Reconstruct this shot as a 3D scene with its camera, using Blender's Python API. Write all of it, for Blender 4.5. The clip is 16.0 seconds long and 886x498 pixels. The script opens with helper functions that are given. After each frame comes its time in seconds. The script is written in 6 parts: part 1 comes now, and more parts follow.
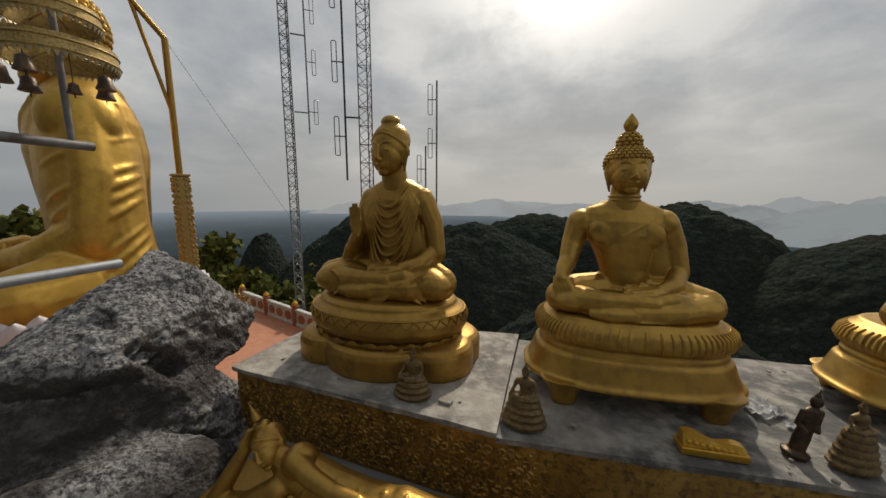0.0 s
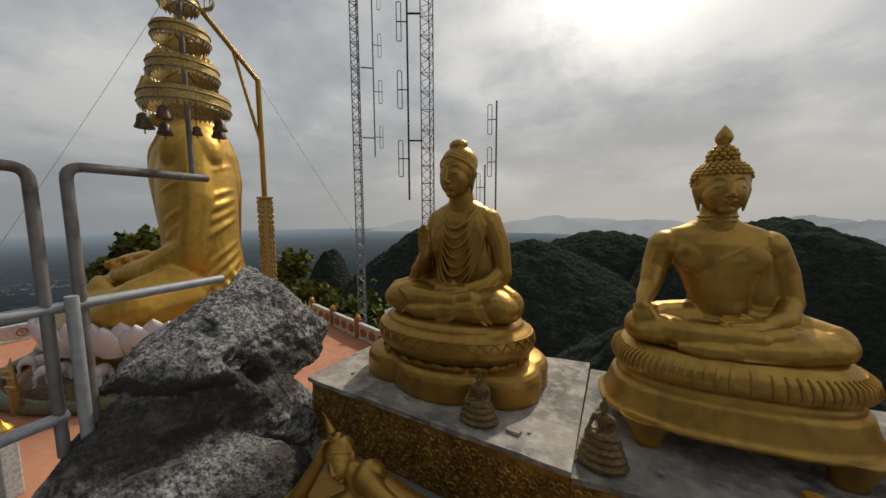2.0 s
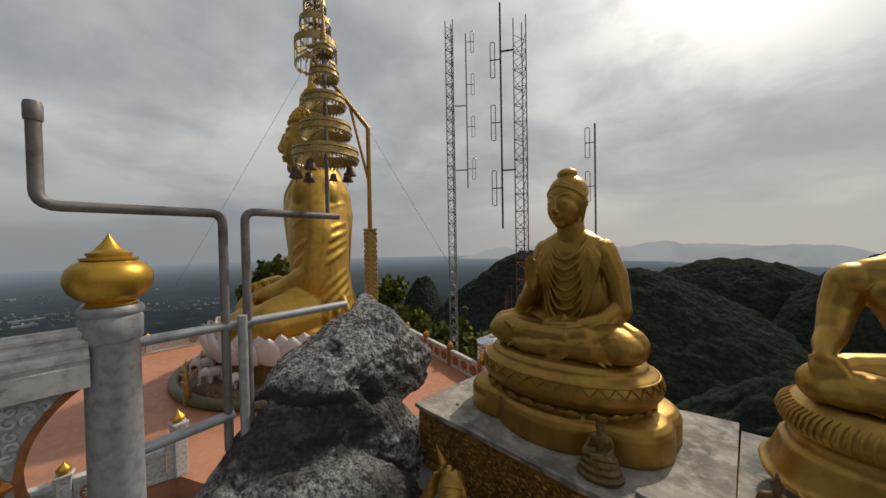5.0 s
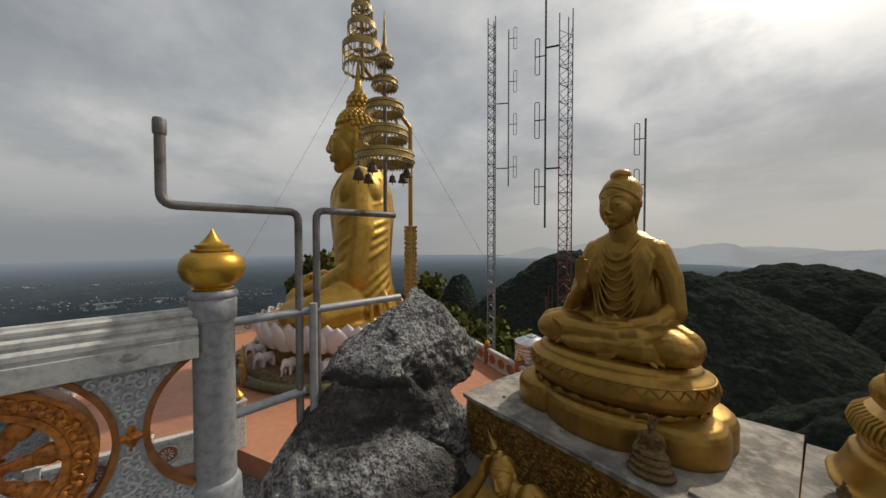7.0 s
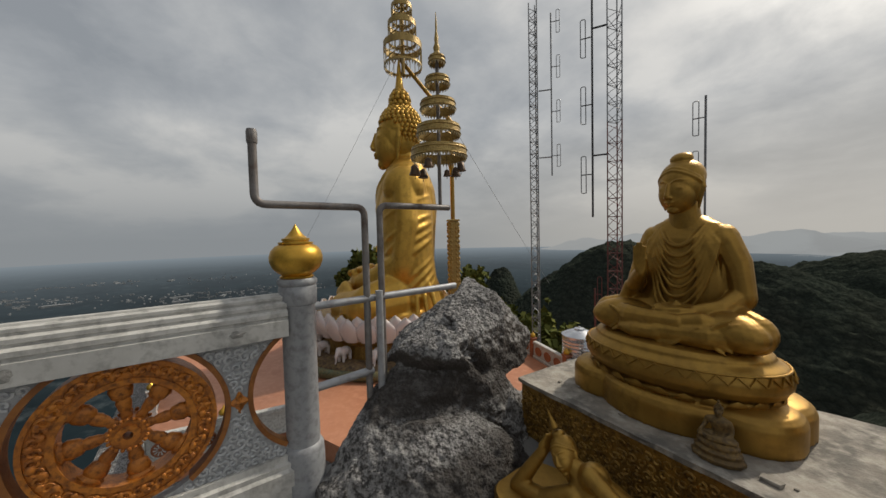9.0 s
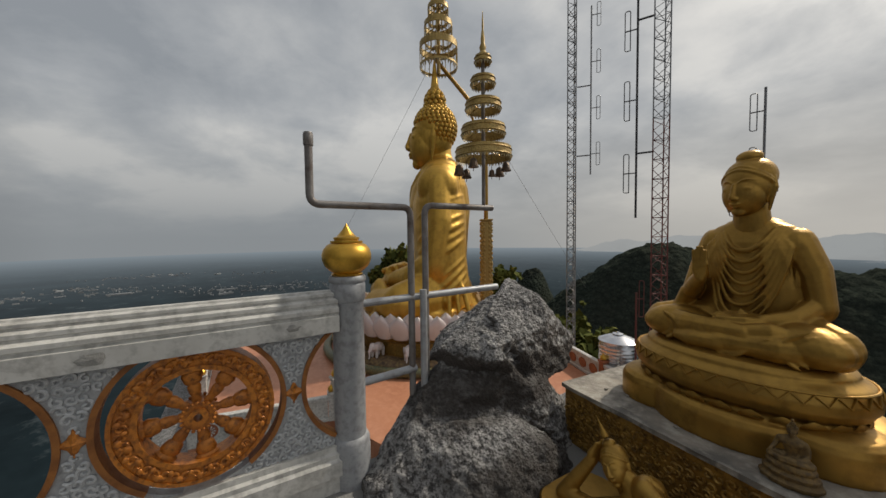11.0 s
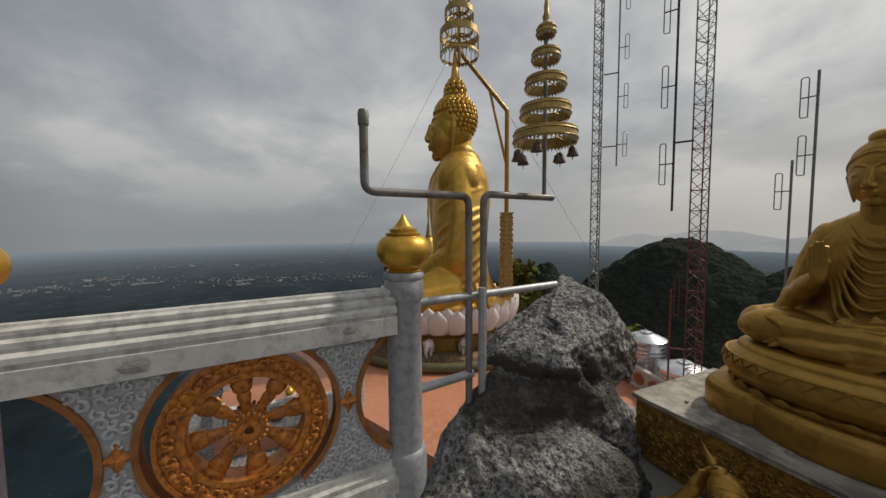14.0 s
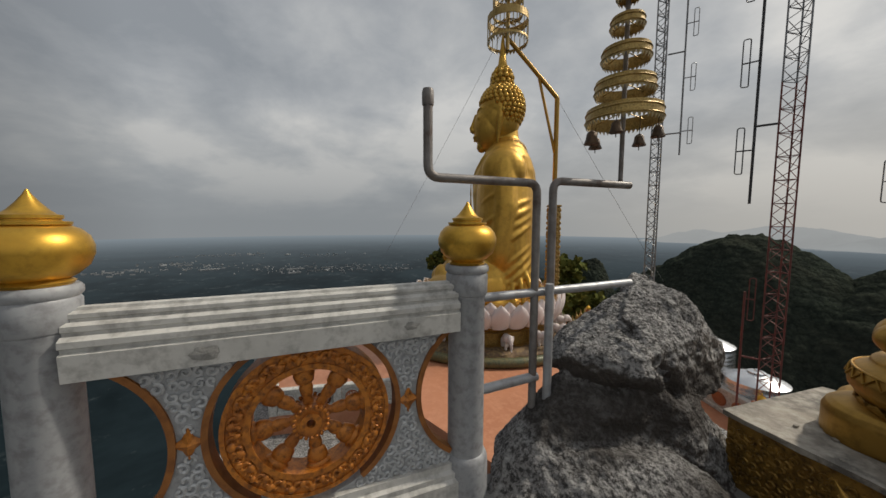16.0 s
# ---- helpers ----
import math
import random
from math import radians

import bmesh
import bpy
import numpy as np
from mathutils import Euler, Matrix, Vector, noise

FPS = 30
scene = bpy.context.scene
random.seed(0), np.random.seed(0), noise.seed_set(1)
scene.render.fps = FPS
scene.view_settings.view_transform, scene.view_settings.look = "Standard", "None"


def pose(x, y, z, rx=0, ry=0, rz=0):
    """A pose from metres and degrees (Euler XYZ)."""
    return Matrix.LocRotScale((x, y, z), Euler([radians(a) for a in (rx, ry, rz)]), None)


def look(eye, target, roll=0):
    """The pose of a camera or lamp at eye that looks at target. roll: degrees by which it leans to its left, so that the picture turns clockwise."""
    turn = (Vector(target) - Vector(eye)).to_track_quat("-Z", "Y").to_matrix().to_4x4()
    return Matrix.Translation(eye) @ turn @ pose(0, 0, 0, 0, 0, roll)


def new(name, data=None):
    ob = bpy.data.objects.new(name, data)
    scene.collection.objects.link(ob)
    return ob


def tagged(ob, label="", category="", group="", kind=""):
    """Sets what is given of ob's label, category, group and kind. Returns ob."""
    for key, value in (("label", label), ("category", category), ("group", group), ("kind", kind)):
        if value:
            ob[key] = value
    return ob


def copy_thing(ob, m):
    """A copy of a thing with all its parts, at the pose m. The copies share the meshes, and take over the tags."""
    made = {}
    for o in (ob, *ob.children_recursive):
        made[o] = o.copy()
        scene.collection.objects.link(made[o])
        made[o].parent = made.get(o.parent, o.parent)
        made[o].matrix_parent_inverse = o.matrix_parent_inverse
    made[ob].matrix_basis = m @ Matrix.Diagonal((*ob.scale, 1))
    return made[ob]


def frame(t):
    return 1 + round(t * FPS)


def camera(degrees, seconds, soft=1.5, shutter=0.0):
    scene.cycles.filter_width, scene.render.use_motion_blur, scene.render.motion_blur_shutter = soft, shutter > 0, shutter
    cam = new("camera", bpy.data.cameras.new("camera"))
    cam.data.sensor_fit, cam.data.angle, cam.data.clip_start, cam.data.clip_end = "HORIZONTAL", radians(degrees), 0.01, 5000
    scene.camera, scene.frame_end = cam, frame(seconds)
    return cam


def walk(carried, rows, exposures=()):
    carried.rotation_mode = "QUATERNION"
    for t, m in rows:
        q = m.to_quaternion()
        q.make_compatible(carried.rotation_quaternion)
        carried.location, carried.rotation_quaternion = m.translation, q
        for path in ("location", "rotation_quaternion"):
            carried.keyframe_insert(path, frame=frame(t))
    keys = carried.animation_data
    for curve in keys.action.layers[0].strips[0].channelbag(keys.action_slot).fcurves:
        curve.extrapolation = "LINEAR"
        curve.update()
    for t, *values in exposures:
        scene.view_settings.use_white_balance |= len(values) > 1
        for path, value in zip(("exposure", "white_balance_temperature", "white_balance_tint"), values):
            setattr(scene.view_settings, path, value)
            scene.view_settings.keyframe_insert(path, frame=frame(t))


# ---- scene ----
cam = camera(105.7, 16.0)
METRES, EYE, TILT, LEAN, TURN = 1.15, 1.45, 0.0, 0.0, 15.4
ROWS = [
    (0.0, 0.0, 0.0, 0.0, 0.05, -8.9, -0.35),
    (0.5, -0.0176, 0.0034, 0.0065, 3.47, -7.99, 0.01),
    (1.0, -0.0321, 0.0012, 0.0103, 6.05, -7.43, -0.07),
    (1.5, -0.0404, -0.0022, 0.0159, 7.58, -6.58, 0.04),
    (2.0, -0.0522, -0.0016, 0.0201, 9.66, -5.98, 0.25),
    (2.5, -0.0693, -0.0015, 0.0255, 12.63, -4.84, 0.55),
    (3.0, -0.0812, -0.0018, 0.0302, 14.99, -3.97, 0.58),
    (3.5, -0.0942, -0.0024, 0.0337, 17.48, -3.38, 0.75),
    (4.0, -0.1082, -0.0057, 0.0356, 20.51, -2.48, 1.12),
    (6.5, -0.1671, -0.1235, 0.0443, 29.23, -0.83, 0.02),
    (7.0, -0.1643, -0.1612, 0.0412, 31.08, -1.36, 0.06),
    (7.5, -0.1617, -0.1963, 0.0325, 32.43, -1.59, 0.5),
    (8.0, -0.1668, -0.2312, 0.0261, 34.07, -1.95, 0.89),
    (8.5, -0.1757, -0.2635, 0.0239, 36.43, -2.08, 1.16),
    (9.0, -0.1823, -0.2902, 0.0249, 37.95, -2.39, 1.35),
    (9.5, -0.1907, -0.3117, 0.0286, 38.68, -2.62, 0.75),
    (10.0, -0.2005, -0.3277, 0.0311, 40.45, -2.44, 0.7),
    (12.5, -0.38, -0.3577, 0.0331, 44.47, -2.88, 0.38),
    (13.0, -0.4442, -0.364, 0.0318, 44.4, -3.11, 0.33),
    (13.5, -0.5005, -0.3699, 0.0297, 44.85, -3.45, 0.55),
    (14.0, -0.5611, -0.3815, 0.0273, 45.35, -3.53, 0.35),
    (14.5, -0.6082, -0.3956, 0.0253, 47.03, -3.28, 0.84),
    (15.0, -0.6447, -0.4024, 0.0218, 49.07, -3.9, 0.14),
    (15.5, -0.6785, -0.3997, 0.0168, 50.53, -4.44, -0.24),
    (16.0, -0.72, -0.3845, 0.0107, 52.27, -4.69, -0.19),
]
walk(cam, [(t, pose(0, 0, EYE, TILT, LEAN, TURN) @ pose(METRES * x, METRES * y, METRES * z, 90 + pitch, roll, yaw)) for t, x, y, z, yaw, pitch, roll in ROWS], exposures=[(0.0, 0.0, 6740, 9), (16.0, 0.0, 6740, 9)])

# ---- world, sun ----
SUN_AZ, SUN_EL = -6.0, 44.0      # degrees: to the left of +y, above the level
GAP_AZ, GAP_EL = -2.0, 38.0      # the bright gap in the clouds


def heading(az, el):
    return Vector((-math.sin(radians(az)) * math.cos(radians(el)), math.cos(radians(az)) * math.cos(radians(el)), math.sin(radians(el))))


sun_dir, gap_dir = heading(SUN_AZ, SUN_EL), heading(GAP_AZ, GAP_EL)


class Nodes:
    """Short hand for building node trees."""

    def __init__(self, tree):
        self.tree = tree

    def add(self, kind, ins=None, operation=None):
        n = self.tree.nodes.new(kind)
        if operation:
            n.operation = operation
        for k, v in (ins or {}).items():
            if isinstance(v, bpy.types.NodeSocket):
                self.tree.links.new(v, n.inputs[k])
            else:
                n.inputs[k].default_value = v
        return n

    def math(self, op, a, b=0.0, c=0.0, clamp=False):
        n = self.add("ShaderNodeMath", {0: a, 1: b, 2: c}, operation=op)
        n.use_clamp = clamp
        return n.outputs[0]

    def vec(self, op, a, b=(0, 0, 0)):
        return self.add("ShaderNodeVectorMath", {0: a, 1: b}, operation=op).outputs[0]

    def mix(self, fac, a, b, blend="MIX"):
        n = self.add("ShaderNodeMix")
        n.data_type, n.blend_type = "RGBA", blend
        for i, v in ((0, fac), (6, a), (7, b)):
            if isinstance(v, bpy.types.NodeSocket):
                self.tree.links.new(v, n.inputs[i])
            else:
                n.inputs[i].default_value = v if i == 0 else (*v, 1)
        return n.outputs[2]

    def noise(self, vec, scale, detail=4.0, rough=0.55, distort=0.0):
        return self.add("ShaderNodeTexNoise", {"Vector": vec, "Scale": scale, "Detail": detail, "Roughness": rough, "Distortion": distort}).outputs[0]

    def ramp(self, fac, *stops):
        n = self.add("ShaderNodeValToRGB", {0: fac})
        els = n.color_ramp.elements
        while len(els) < len(stops):
            els.new(0.5)
        for e, (p, c) in zip(els, stops):
            e.position = p
            e.color = (c, c, c, 1) if isinstance(c, float) else (*c, 1)
        return n.outputs[0]


def build_world():
    w = bpy.data.worlds.new("sky")
    scene.world = w
    w.use_nodes = True
    w.node_tree.nodes.clear()
    n = Nodes(w.node_tree)
    way = n.add("ShaderNodeTexCoord").outputs["Generated"]
    sep = n.add("ShaderNodeSeparateXYZ", {0: way})
    up = sep.outputs[2]
    sky = n.add("ShaderNodeTexSky")
    sky.sky_type, sky.sun_disc = "NISHITA", False
    sky.sun_elevation, sky.sun_rotation = radians(SUN_EL), radians(-SUN_AZ)
    sky.air_density, sky.dust_density = 1.5, 4.0
    clear = n.vec("SCALE", sky.outputs[0])
    clear.node.inputs["Scale"].default_value = 0.08
    # a flat cloud deck, seen in perspective
    height = n.math("ADD", n.math("MAXIMUM", up, 0.0), 0.30)
    deck = n.add("ShaderNodeCombineXYZ", {0: n.math("DIVIDE", sep.outputs[0], height), 1: n.math("DIVIDE", sep.outputs[1], height), 2: 0.37}).outputs[0]
    big = n.noise(deck, 1.05, 5.0, 0.46, 0.2)
    small = n.noise(deck, 3.2, 7.0, 0.60, 0.2)
    body = n.math("ADD", n.math("MULTIPLY", big, 0.74), n.math("MULTIPLY", small, 0.26))
    cloud = n.ramp(body, (0.39, (0.275, 0.300, 0.336)), (0.465, (0.36, 0.383, 0.416)), (0.525, (0.45, 0.468, 0.492)), (0.60, (0.60, 0.605, 0.61)))
    deckcol = n.mix(0.06, cloud, clear)
    # thin cloud lets the sun through near its place
    near = n.math("MAXIMUM", n.add("ShaderNodeVectorMath", {0: way, 1: gap_dir}, operation="DOT_PRODUCT").outputs["Value"], 0.0)
    glow = n.math("ADD", n.math("MULTIPLY", n.math("POWER", near, 60.0), 1.9), n.math("MULTIPLY", n.math("POWER", near, 14.0), 0.22))
    gaps = n.ramp(body, (0.42, 0.06), (0.50, 0.45), (0.57, 1.0))
    shine = n.vec("SCALE", (1.0, 0.96, 0.89))
    w.node_tree.links.new(n.math("MULTIPLY", glow, gaps), shine.node.inputs["Scale"])
    lit = n.vec("ADD", deckcol, shine)
    # hazy air near the horizon
    haze = n.ramp(n.math("ADD", up, 0.0), (0.0, 1.0), (0.10, 0.55), (0.30, 0.0))
    warm = n.math("POWER", near, 2.5)
    air = n.mix(warm, (0.243, 0.265, 0.288), (0.66, 0.62, 0.56))
    seen = n.mix(haze, lit, air)
    # sky away from the sun, mostly unseen, is dimmed to darken the statues' fronts
    flat_sun = Vector((sun_dir.x, sun_dir.y, 0.0)).normalized()
    side = n.add("ShaderNodeVectorMath", {0: way, 1: flat_sun}, operation="DOT_PRODUCT").outputs["Value"]
    thick = n.ramp(n.math("MULTIPLY_ADD", side, 0.5, 0.5), (0.03, 0.21), (0.30, 1.0))
    bg = n.add("ShaderNodeBackground", {0: seen, 1: thick})
    out = n.add("ShaderNodeOutputWorld", {0: bg.outputs[0]})


build_world()
sun_data = bpy.data.lights.new("sun", "SUN")
sun_data.energy, sun_data.angle, sun_data.color = 2.5, radians(2.5), (1.0, 0.93, 0.82)
sun = new("sun", sun_data)
sun.matrix_world = look((0, 0, 0), tuple(-sun_dir))

# ---- materials ----


def material(name, base, rough=0.6, metal=0.0, second=None, scale=4.0, third=None, fine=60.0, bump=0.1, bump_scale=None, lo=0.4, hi=0.62, dist=0.01, coord="Object", vary=0.0, rough_vary=0.12, spec=0.5):
    """A surface with broad stains (second, at scale), fine grain (third, at fine) and relief."""
    m = bpy.data.materials.new(name)
    m.use_nodes = True
    n = Nodes(m.node_tree)
    bsdf = m.node_tree.nodes["Principled BSDF"]
    co = n.add("ShaderNodeTexCoord").outputs[coord]
    broad = n.noise(co, scale, 6.0, 0.6, 0.3)
    grain = n.noise(co, fine, 4.0, 0.6)
    col = n.mix(n.ramp(broad, (lo, 0.0), (hi, 1.0)), base, second or tuple(c * 0.75 for c in base))
    if third:
        col = n.mix(n.ramp(grain, (0.45, 0.0), (0.68, 1.0)), col, third)
    if vary:
        rnd = n.add("ShaderNodeObjectInfo").outputs["Random"]
        col = n.mix(n.math("MULTIPLY", rnd, vary), col, tuple(c * 0.55 for c in base))
    m.node_tree.links.new(col, bsdf.inputs["Base Color"])
    m.node_tree.links.new(n.math("MULTIPLY_ADD", broad, rough_vary * 2, rough - rough_vary, clamp=True), bsdf.inputs["Roughness"])
    bsdf.inputs["Metallic"].default_value = metal
    bsdf.inputs["Specular IOR Level"].default_value = spec
    if bump:
        h = n.math("ADD", n.noise(co, bump_scale or fine, 5.0, 0.6), n.math("MULTIPLY", broad, 0.6))
        b = n.add("ShaderNodeBump", {"Strength": bump, "Distance": dist, "Height": h})
        m.node_tree.links.new(b.outputs[0], bsdf.inputs["Normal"])
    return m


GOLD = material("gold_paint", (0.42, 0.246, 0.053), 0.43, 0.78, (0.36, 0.206, 0.045), 3.5, (0.31, 0.178, 0.04), 22.0, 0.12, 60.0, 0.40, 0.66, 0.003)
GOLD_WORN = material("worn_gold_paint", (0.50, 0.300, 0.064), 0.42, 0.76, (0.42, 0.248, 0.054), 3.2, (0.34, 0.20, 0.05), 14.0, 0.12, 60.0, 0.42, 0.64, 0.003)
GOLD_BRIGHT = material("bright_gold_paint", (0.66, 0.40, 0.075), 0.47, 0.70, (0.54, 0.315, 0.055), 0.6, (0.50, 0.29, 0.055), 4.0, 0.10, 8.0, 0.40, 0.64, 0.04)
GOLD_BALL = material("ball_gold_paint", (0.66, 0.39, 0.06), 0.38, 0.8, (0.54, 0.30, 0.045), 9.0, (0.54, 0.31, 0.05), 60.0, 0.07, 90.0, 0.45, 0.70, 0.002)
GOLD_DARK = material("tarnished_gold_relief", (0.46, 0.275, 0.066), 0.45, 0.55, (0.33, 0.19, 0.046), 6.0, (0.15, 0.088, 0.028), 30.0, 0.5, 60.0, 0.4, 0.6, 0.01)
GOLD_DULL = material("dull_gold_filigree", (0.52, 0.37, 0.13), 0.45, 0.55, (0.40, 0.26, 0.08), 18.0, (0.24, 0.155, 0.055), 90.0, 0.4, 110.0, 0.4, 0.62, 0.004)
BRONZE = material("dark_bronze", (0.10, 0.065, 0.04), 0.45, 0.7, (0.05, 0.035, 0.025), 20.0, None, 90.0, 0.2, 90.0)
CLAY = material("dull_bronze_paint", (0.24, 0.155, 0.058), 0.5, 0.5, (0.15, 0.098, 0.042), 18.0, (0.10, 0.07, 0.04), 70.0, 0.3, 80.0)
WHEEL = material("orange_gold_paint", (0.56, 0.20, 0.028), 0.38, 0.3, (0.40, 0.13, 0.02), 8.0, (0.18, 0.06, 0.015), 45.0, 0.25, 60.0, 0.42, 0.64, 0.004)
TRIM = material("brown_trim_paint", (0.34, 0.13, 0.03), 0.5, 0.2, (0.22, 0.08, 0.02), 14.0, None, 60.0, 0.15)
WHITE = material("aged_white_paint", (0.57, 0.56, 0.53), 0.55, 0.0, (0.48, 0.47, 0.44), 5.0, (0.33, 0.32, 0.30), 18.0, 0.14, 60.0, 0.46, 0.70, 0.003)
PATCH = material("bare_concrete_patch", (0.22, 0.215, 0.20), 0.8, 0.0, (0.33, 0.32, 0.30), 30.0, None, 90.0, 0.3)
SILVER = material("silver_relief_paint", (0.54, 0.55, 0.56), 0.5, 0.2, (0.40, 0.41, 0.42), 8.0, (0.36, 0.37, 0.38), 40.0, 0.12, 80.0, 0.44, 0.7, 0.004)
# darker copy of the silver, standing in for shade behind the scrolls
SILVER_RECESS = material("silver_recess_shade", (0.40, 0.41, 0.42), 0.55, 0.15, (0.33, 0.34, 0.35), 9.0, (0.27, 0.275, 0.28), 40.0, 0.25, 80.0)
POST = material("grey_post_paint", (0.33, 0.34, 0.355), 0.5, 0.05, (0.285, 0.29, 0.303), 5.0, (0.22, 0.22, 0.23), 25.0, 0.12, 60.0, 0.44, 0.7, 0.003)
PIPE = material("galvanised_pipe", (0.40, 0.41, 0.43), 0.45, 0.35, (0.34, 0.35, 0.37), 6.0, (0.30, 0.29, 0.29), 16.0, 0.06, 60.0, 0.44, 0.72, 0.002)
PIPE_RUST = material("weathered_pipe", (0.24, 0.225, 0.215), 0.55, 0.35, (0.13, 0.10, 0.085), 5.0, (0.20, 0.18, 0.17), 22.0, 0.12, 70.0, 0.46, 0.62, 0.002)
STEEL = material("mast_steel", (0.27, 0.28, 0.29), 0.5, 0.5, (0.20, 0.20, 0.21), 3.0, None, 30.0, 0.0)
RED_STEEL = material("red_mast_paint", (0.20, 0.055, 0.045), 0.6, 0.1, (0.14, 0.05, 0.045), 3.0, None, 30.0, 0.0)
DARK_STEEL = material("dark_aerial_steel", (0.07, 0.07, 0.075), 0.5, 0.4, None, 4.0, None, 40.0, 0.0)
TANK = material("stainless_steel", (0.72, 0.73, 0.75), 0.24, 0.9, (0.62, 0.63, 0.66), 3.0, None, 20.0, 0.02)
PLINTH = material("weathered_concrete", (0.325, 0.29, 0.245), 0.85, 0.0, (0.15, 0.14, 0.125), 2.0, (0.42, 0.39, 0.34), 13.0, 0.6, 45.0, 0.40, 0.58, 0.012)
# right slab: stains, with the statue's shadow also put into the darker colour
PLINTH_SHADED = material("stained_shaded_concrete", (0.24, 0.215, 0.185), 0.8, 0.0, (0.085, 0.083, 0.08), 1.6, (0.33, 0.305, 0.265), 11.0, 0.6, 45.0, 0.38, 0.54, 0.012)
CONCRETE = material("floor_concrete", (0.22, 0.215, 0.205), 0.85, 0.0, (0.2, 0.195, 0.19), 2.0, None, 30.0, 0.3)
TERRACE = material("orange_floor_tiles", (0.48, 0.205, 0.11), 0.5, 0.0, (0.42, 0.17, 0.09), 0.6, (0.52, 0.24, 0.14), 6.0, 0.08, 12.0, 0.4, 0.65, 0.01)
PETAL = material("white_glazed_petal", (0.72, 0.66, 0.64), 0.4, 0.0, (0.66, 0.57, 0.56), 1.2, None, 12.0, 0.05)
FRINGE = material("pale_gilt_fringe", (0.60, 0.50, 0.30), 0.5, 0.3, (0.45, 0.36, 0.2), 20.0, None, 90.0, 0.1)
RUST = material("rust_red_paint", (0.36, 0.12, 0.05), 0.6, 0.0, (0.26, 0.085, 0.035), 3.0, None, 20.0, 0.1)
PAPER = material("white_paper_scrap", (0.70, 0.70, 0.69), 0.7, 0.0, (0.55, 0.55, 0.55), 30.0, None, 90.0, 0.2)
TOWN = material("pale_roofs", (0.22, 0.23, 0.24), 0.8, 0.0, (0.13, 0.14, 0.145), 0.01, None, 0.1, 0.0)
BARK = material("tree_bark", (0.16, 0.12, 0.09), 0.9, 0.0, (0.09, 0.07, 0.05), 3.0, None, 20.0, 0.4)


def rock_material():
    m = bpy.data.materials.new("limestone_rock")
    m.use_nodes = True
    n = Nodes(m.node_tree)
    bsdf = m.node_tree.nodes["Principled BSDF"]
    co = n.add("ShaderNodeTexCoord").outputs["Object"]
    broad = n.noise(co, 3.0, 6.0, 0.6, 0.4)
    mid = n.noise(co, 14.0, 6.0, 0.65, 0.3)
    grain = n.noise(co, 36.0, 8.0, 0.8)
    crust = n.add("ShaderNodeTexVoronoi", {"Vector": co, "Scale": 55.0, "Randomness": 1.0}).outputs[0]
    col = n.mix(n.ramp(broad, (0.38, 0.0), (0.62, 1.0)), (0.46, 0.445, 0.435), (0.28, 0.272, 0.266))
    col = n.mix(n.ramp(grain, (0.47, 0.0), (0.54, 0.93)), col, (0.05, 0.047, 0.045))
    col = n.mix(n.ramp(mid, (0.52, 0.0), (0.66, 0.75)), col, (0.54, 0.53, 0.515))
    # dark brown stone; shade painted in on faces that don't look up
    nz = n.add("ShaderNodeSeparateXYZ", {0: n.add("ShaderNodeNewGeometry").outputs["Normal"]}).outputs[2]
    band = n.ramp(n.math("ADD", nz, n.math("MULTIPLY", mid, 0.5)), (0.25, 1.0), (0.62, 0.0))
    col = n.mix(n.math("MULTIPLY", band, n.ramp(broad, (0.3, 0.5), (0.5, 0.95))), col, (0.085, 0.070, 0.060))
    # a dark brown belt below the ledge, the recess's shade painted in with it
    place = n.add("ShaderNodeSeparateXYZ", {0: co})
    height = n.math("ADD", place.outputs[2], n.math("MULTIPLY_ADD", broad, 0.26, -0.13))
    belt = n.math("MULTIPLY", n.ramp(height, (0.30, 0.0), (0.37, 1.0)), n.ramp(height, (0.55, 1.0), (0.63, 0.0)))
    # the right flank's stone is darkened in colour the same way
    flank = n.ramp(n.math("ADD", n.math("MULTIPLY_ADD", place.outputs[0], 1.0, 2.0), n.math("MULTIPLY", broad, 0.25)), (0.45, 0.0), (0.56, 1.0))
    stone_shade = n.math("MULTIPLY", n.math("MAXIMUM", belt, flank), n.ramp(mid, (0.30, 0.97), (0.62, 0.75)))
    col = n.mix(stone_shade, col, (0.055, 0.046, 0.040))
    m.node_tree.links.new(col, bsdf.inputs["Base Color"])
    bsdf.inputs["Roughness"].default_value = 0.92
    h = n.math("ADD", n.math("MULTIPLY", mid, 1.0), n.math("ADD", n.math("MULTIPLY", grain, 0.5), n.math("MULTIPLY", crust, -0.35)))
    b = n.add("ShaderNodeBump", {"Strength": 1.0, "Distance": 0.05, "Height": h})
    m.node_tree.links.new(b.outputs[0], bsdf.inputs["Normal"])
    return m


def foliage(name, dark, light, scale):
    m = bpy.data.materials.new(name)
    m.use_nodes = True
    n = Nodes(m.node_tree)
    bsdf = m.node_tree.nodes["Principled BSDF"]
    geo = n.add("ShaderNodeNewGeometry")
    co = n.add("ShaderNodeTexCoord").outputs["Object"]
    broad = n.noise(co, scale, 5.0, 0.6)
    col = n.mix(geo.outputs["Random Per Island"], dark, light)
    col = n.mix(n.ramp(broad, (0.35, 0.0), (0.65, 0.7)), col, dark)
    m.node_tree.links.new(col, bsdf.inputs["Base Color"])
    bsdf.inputs["Roughness"].default_value = 0.9
    bsdf.inputs["Specular IOR Level"].default_value = 0.05
    return m


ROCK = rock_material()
LEAF = foliage("broad_leaves", (0.060, 0.075, 0.020), (0.19, 0.185, 0.05), 0.5)


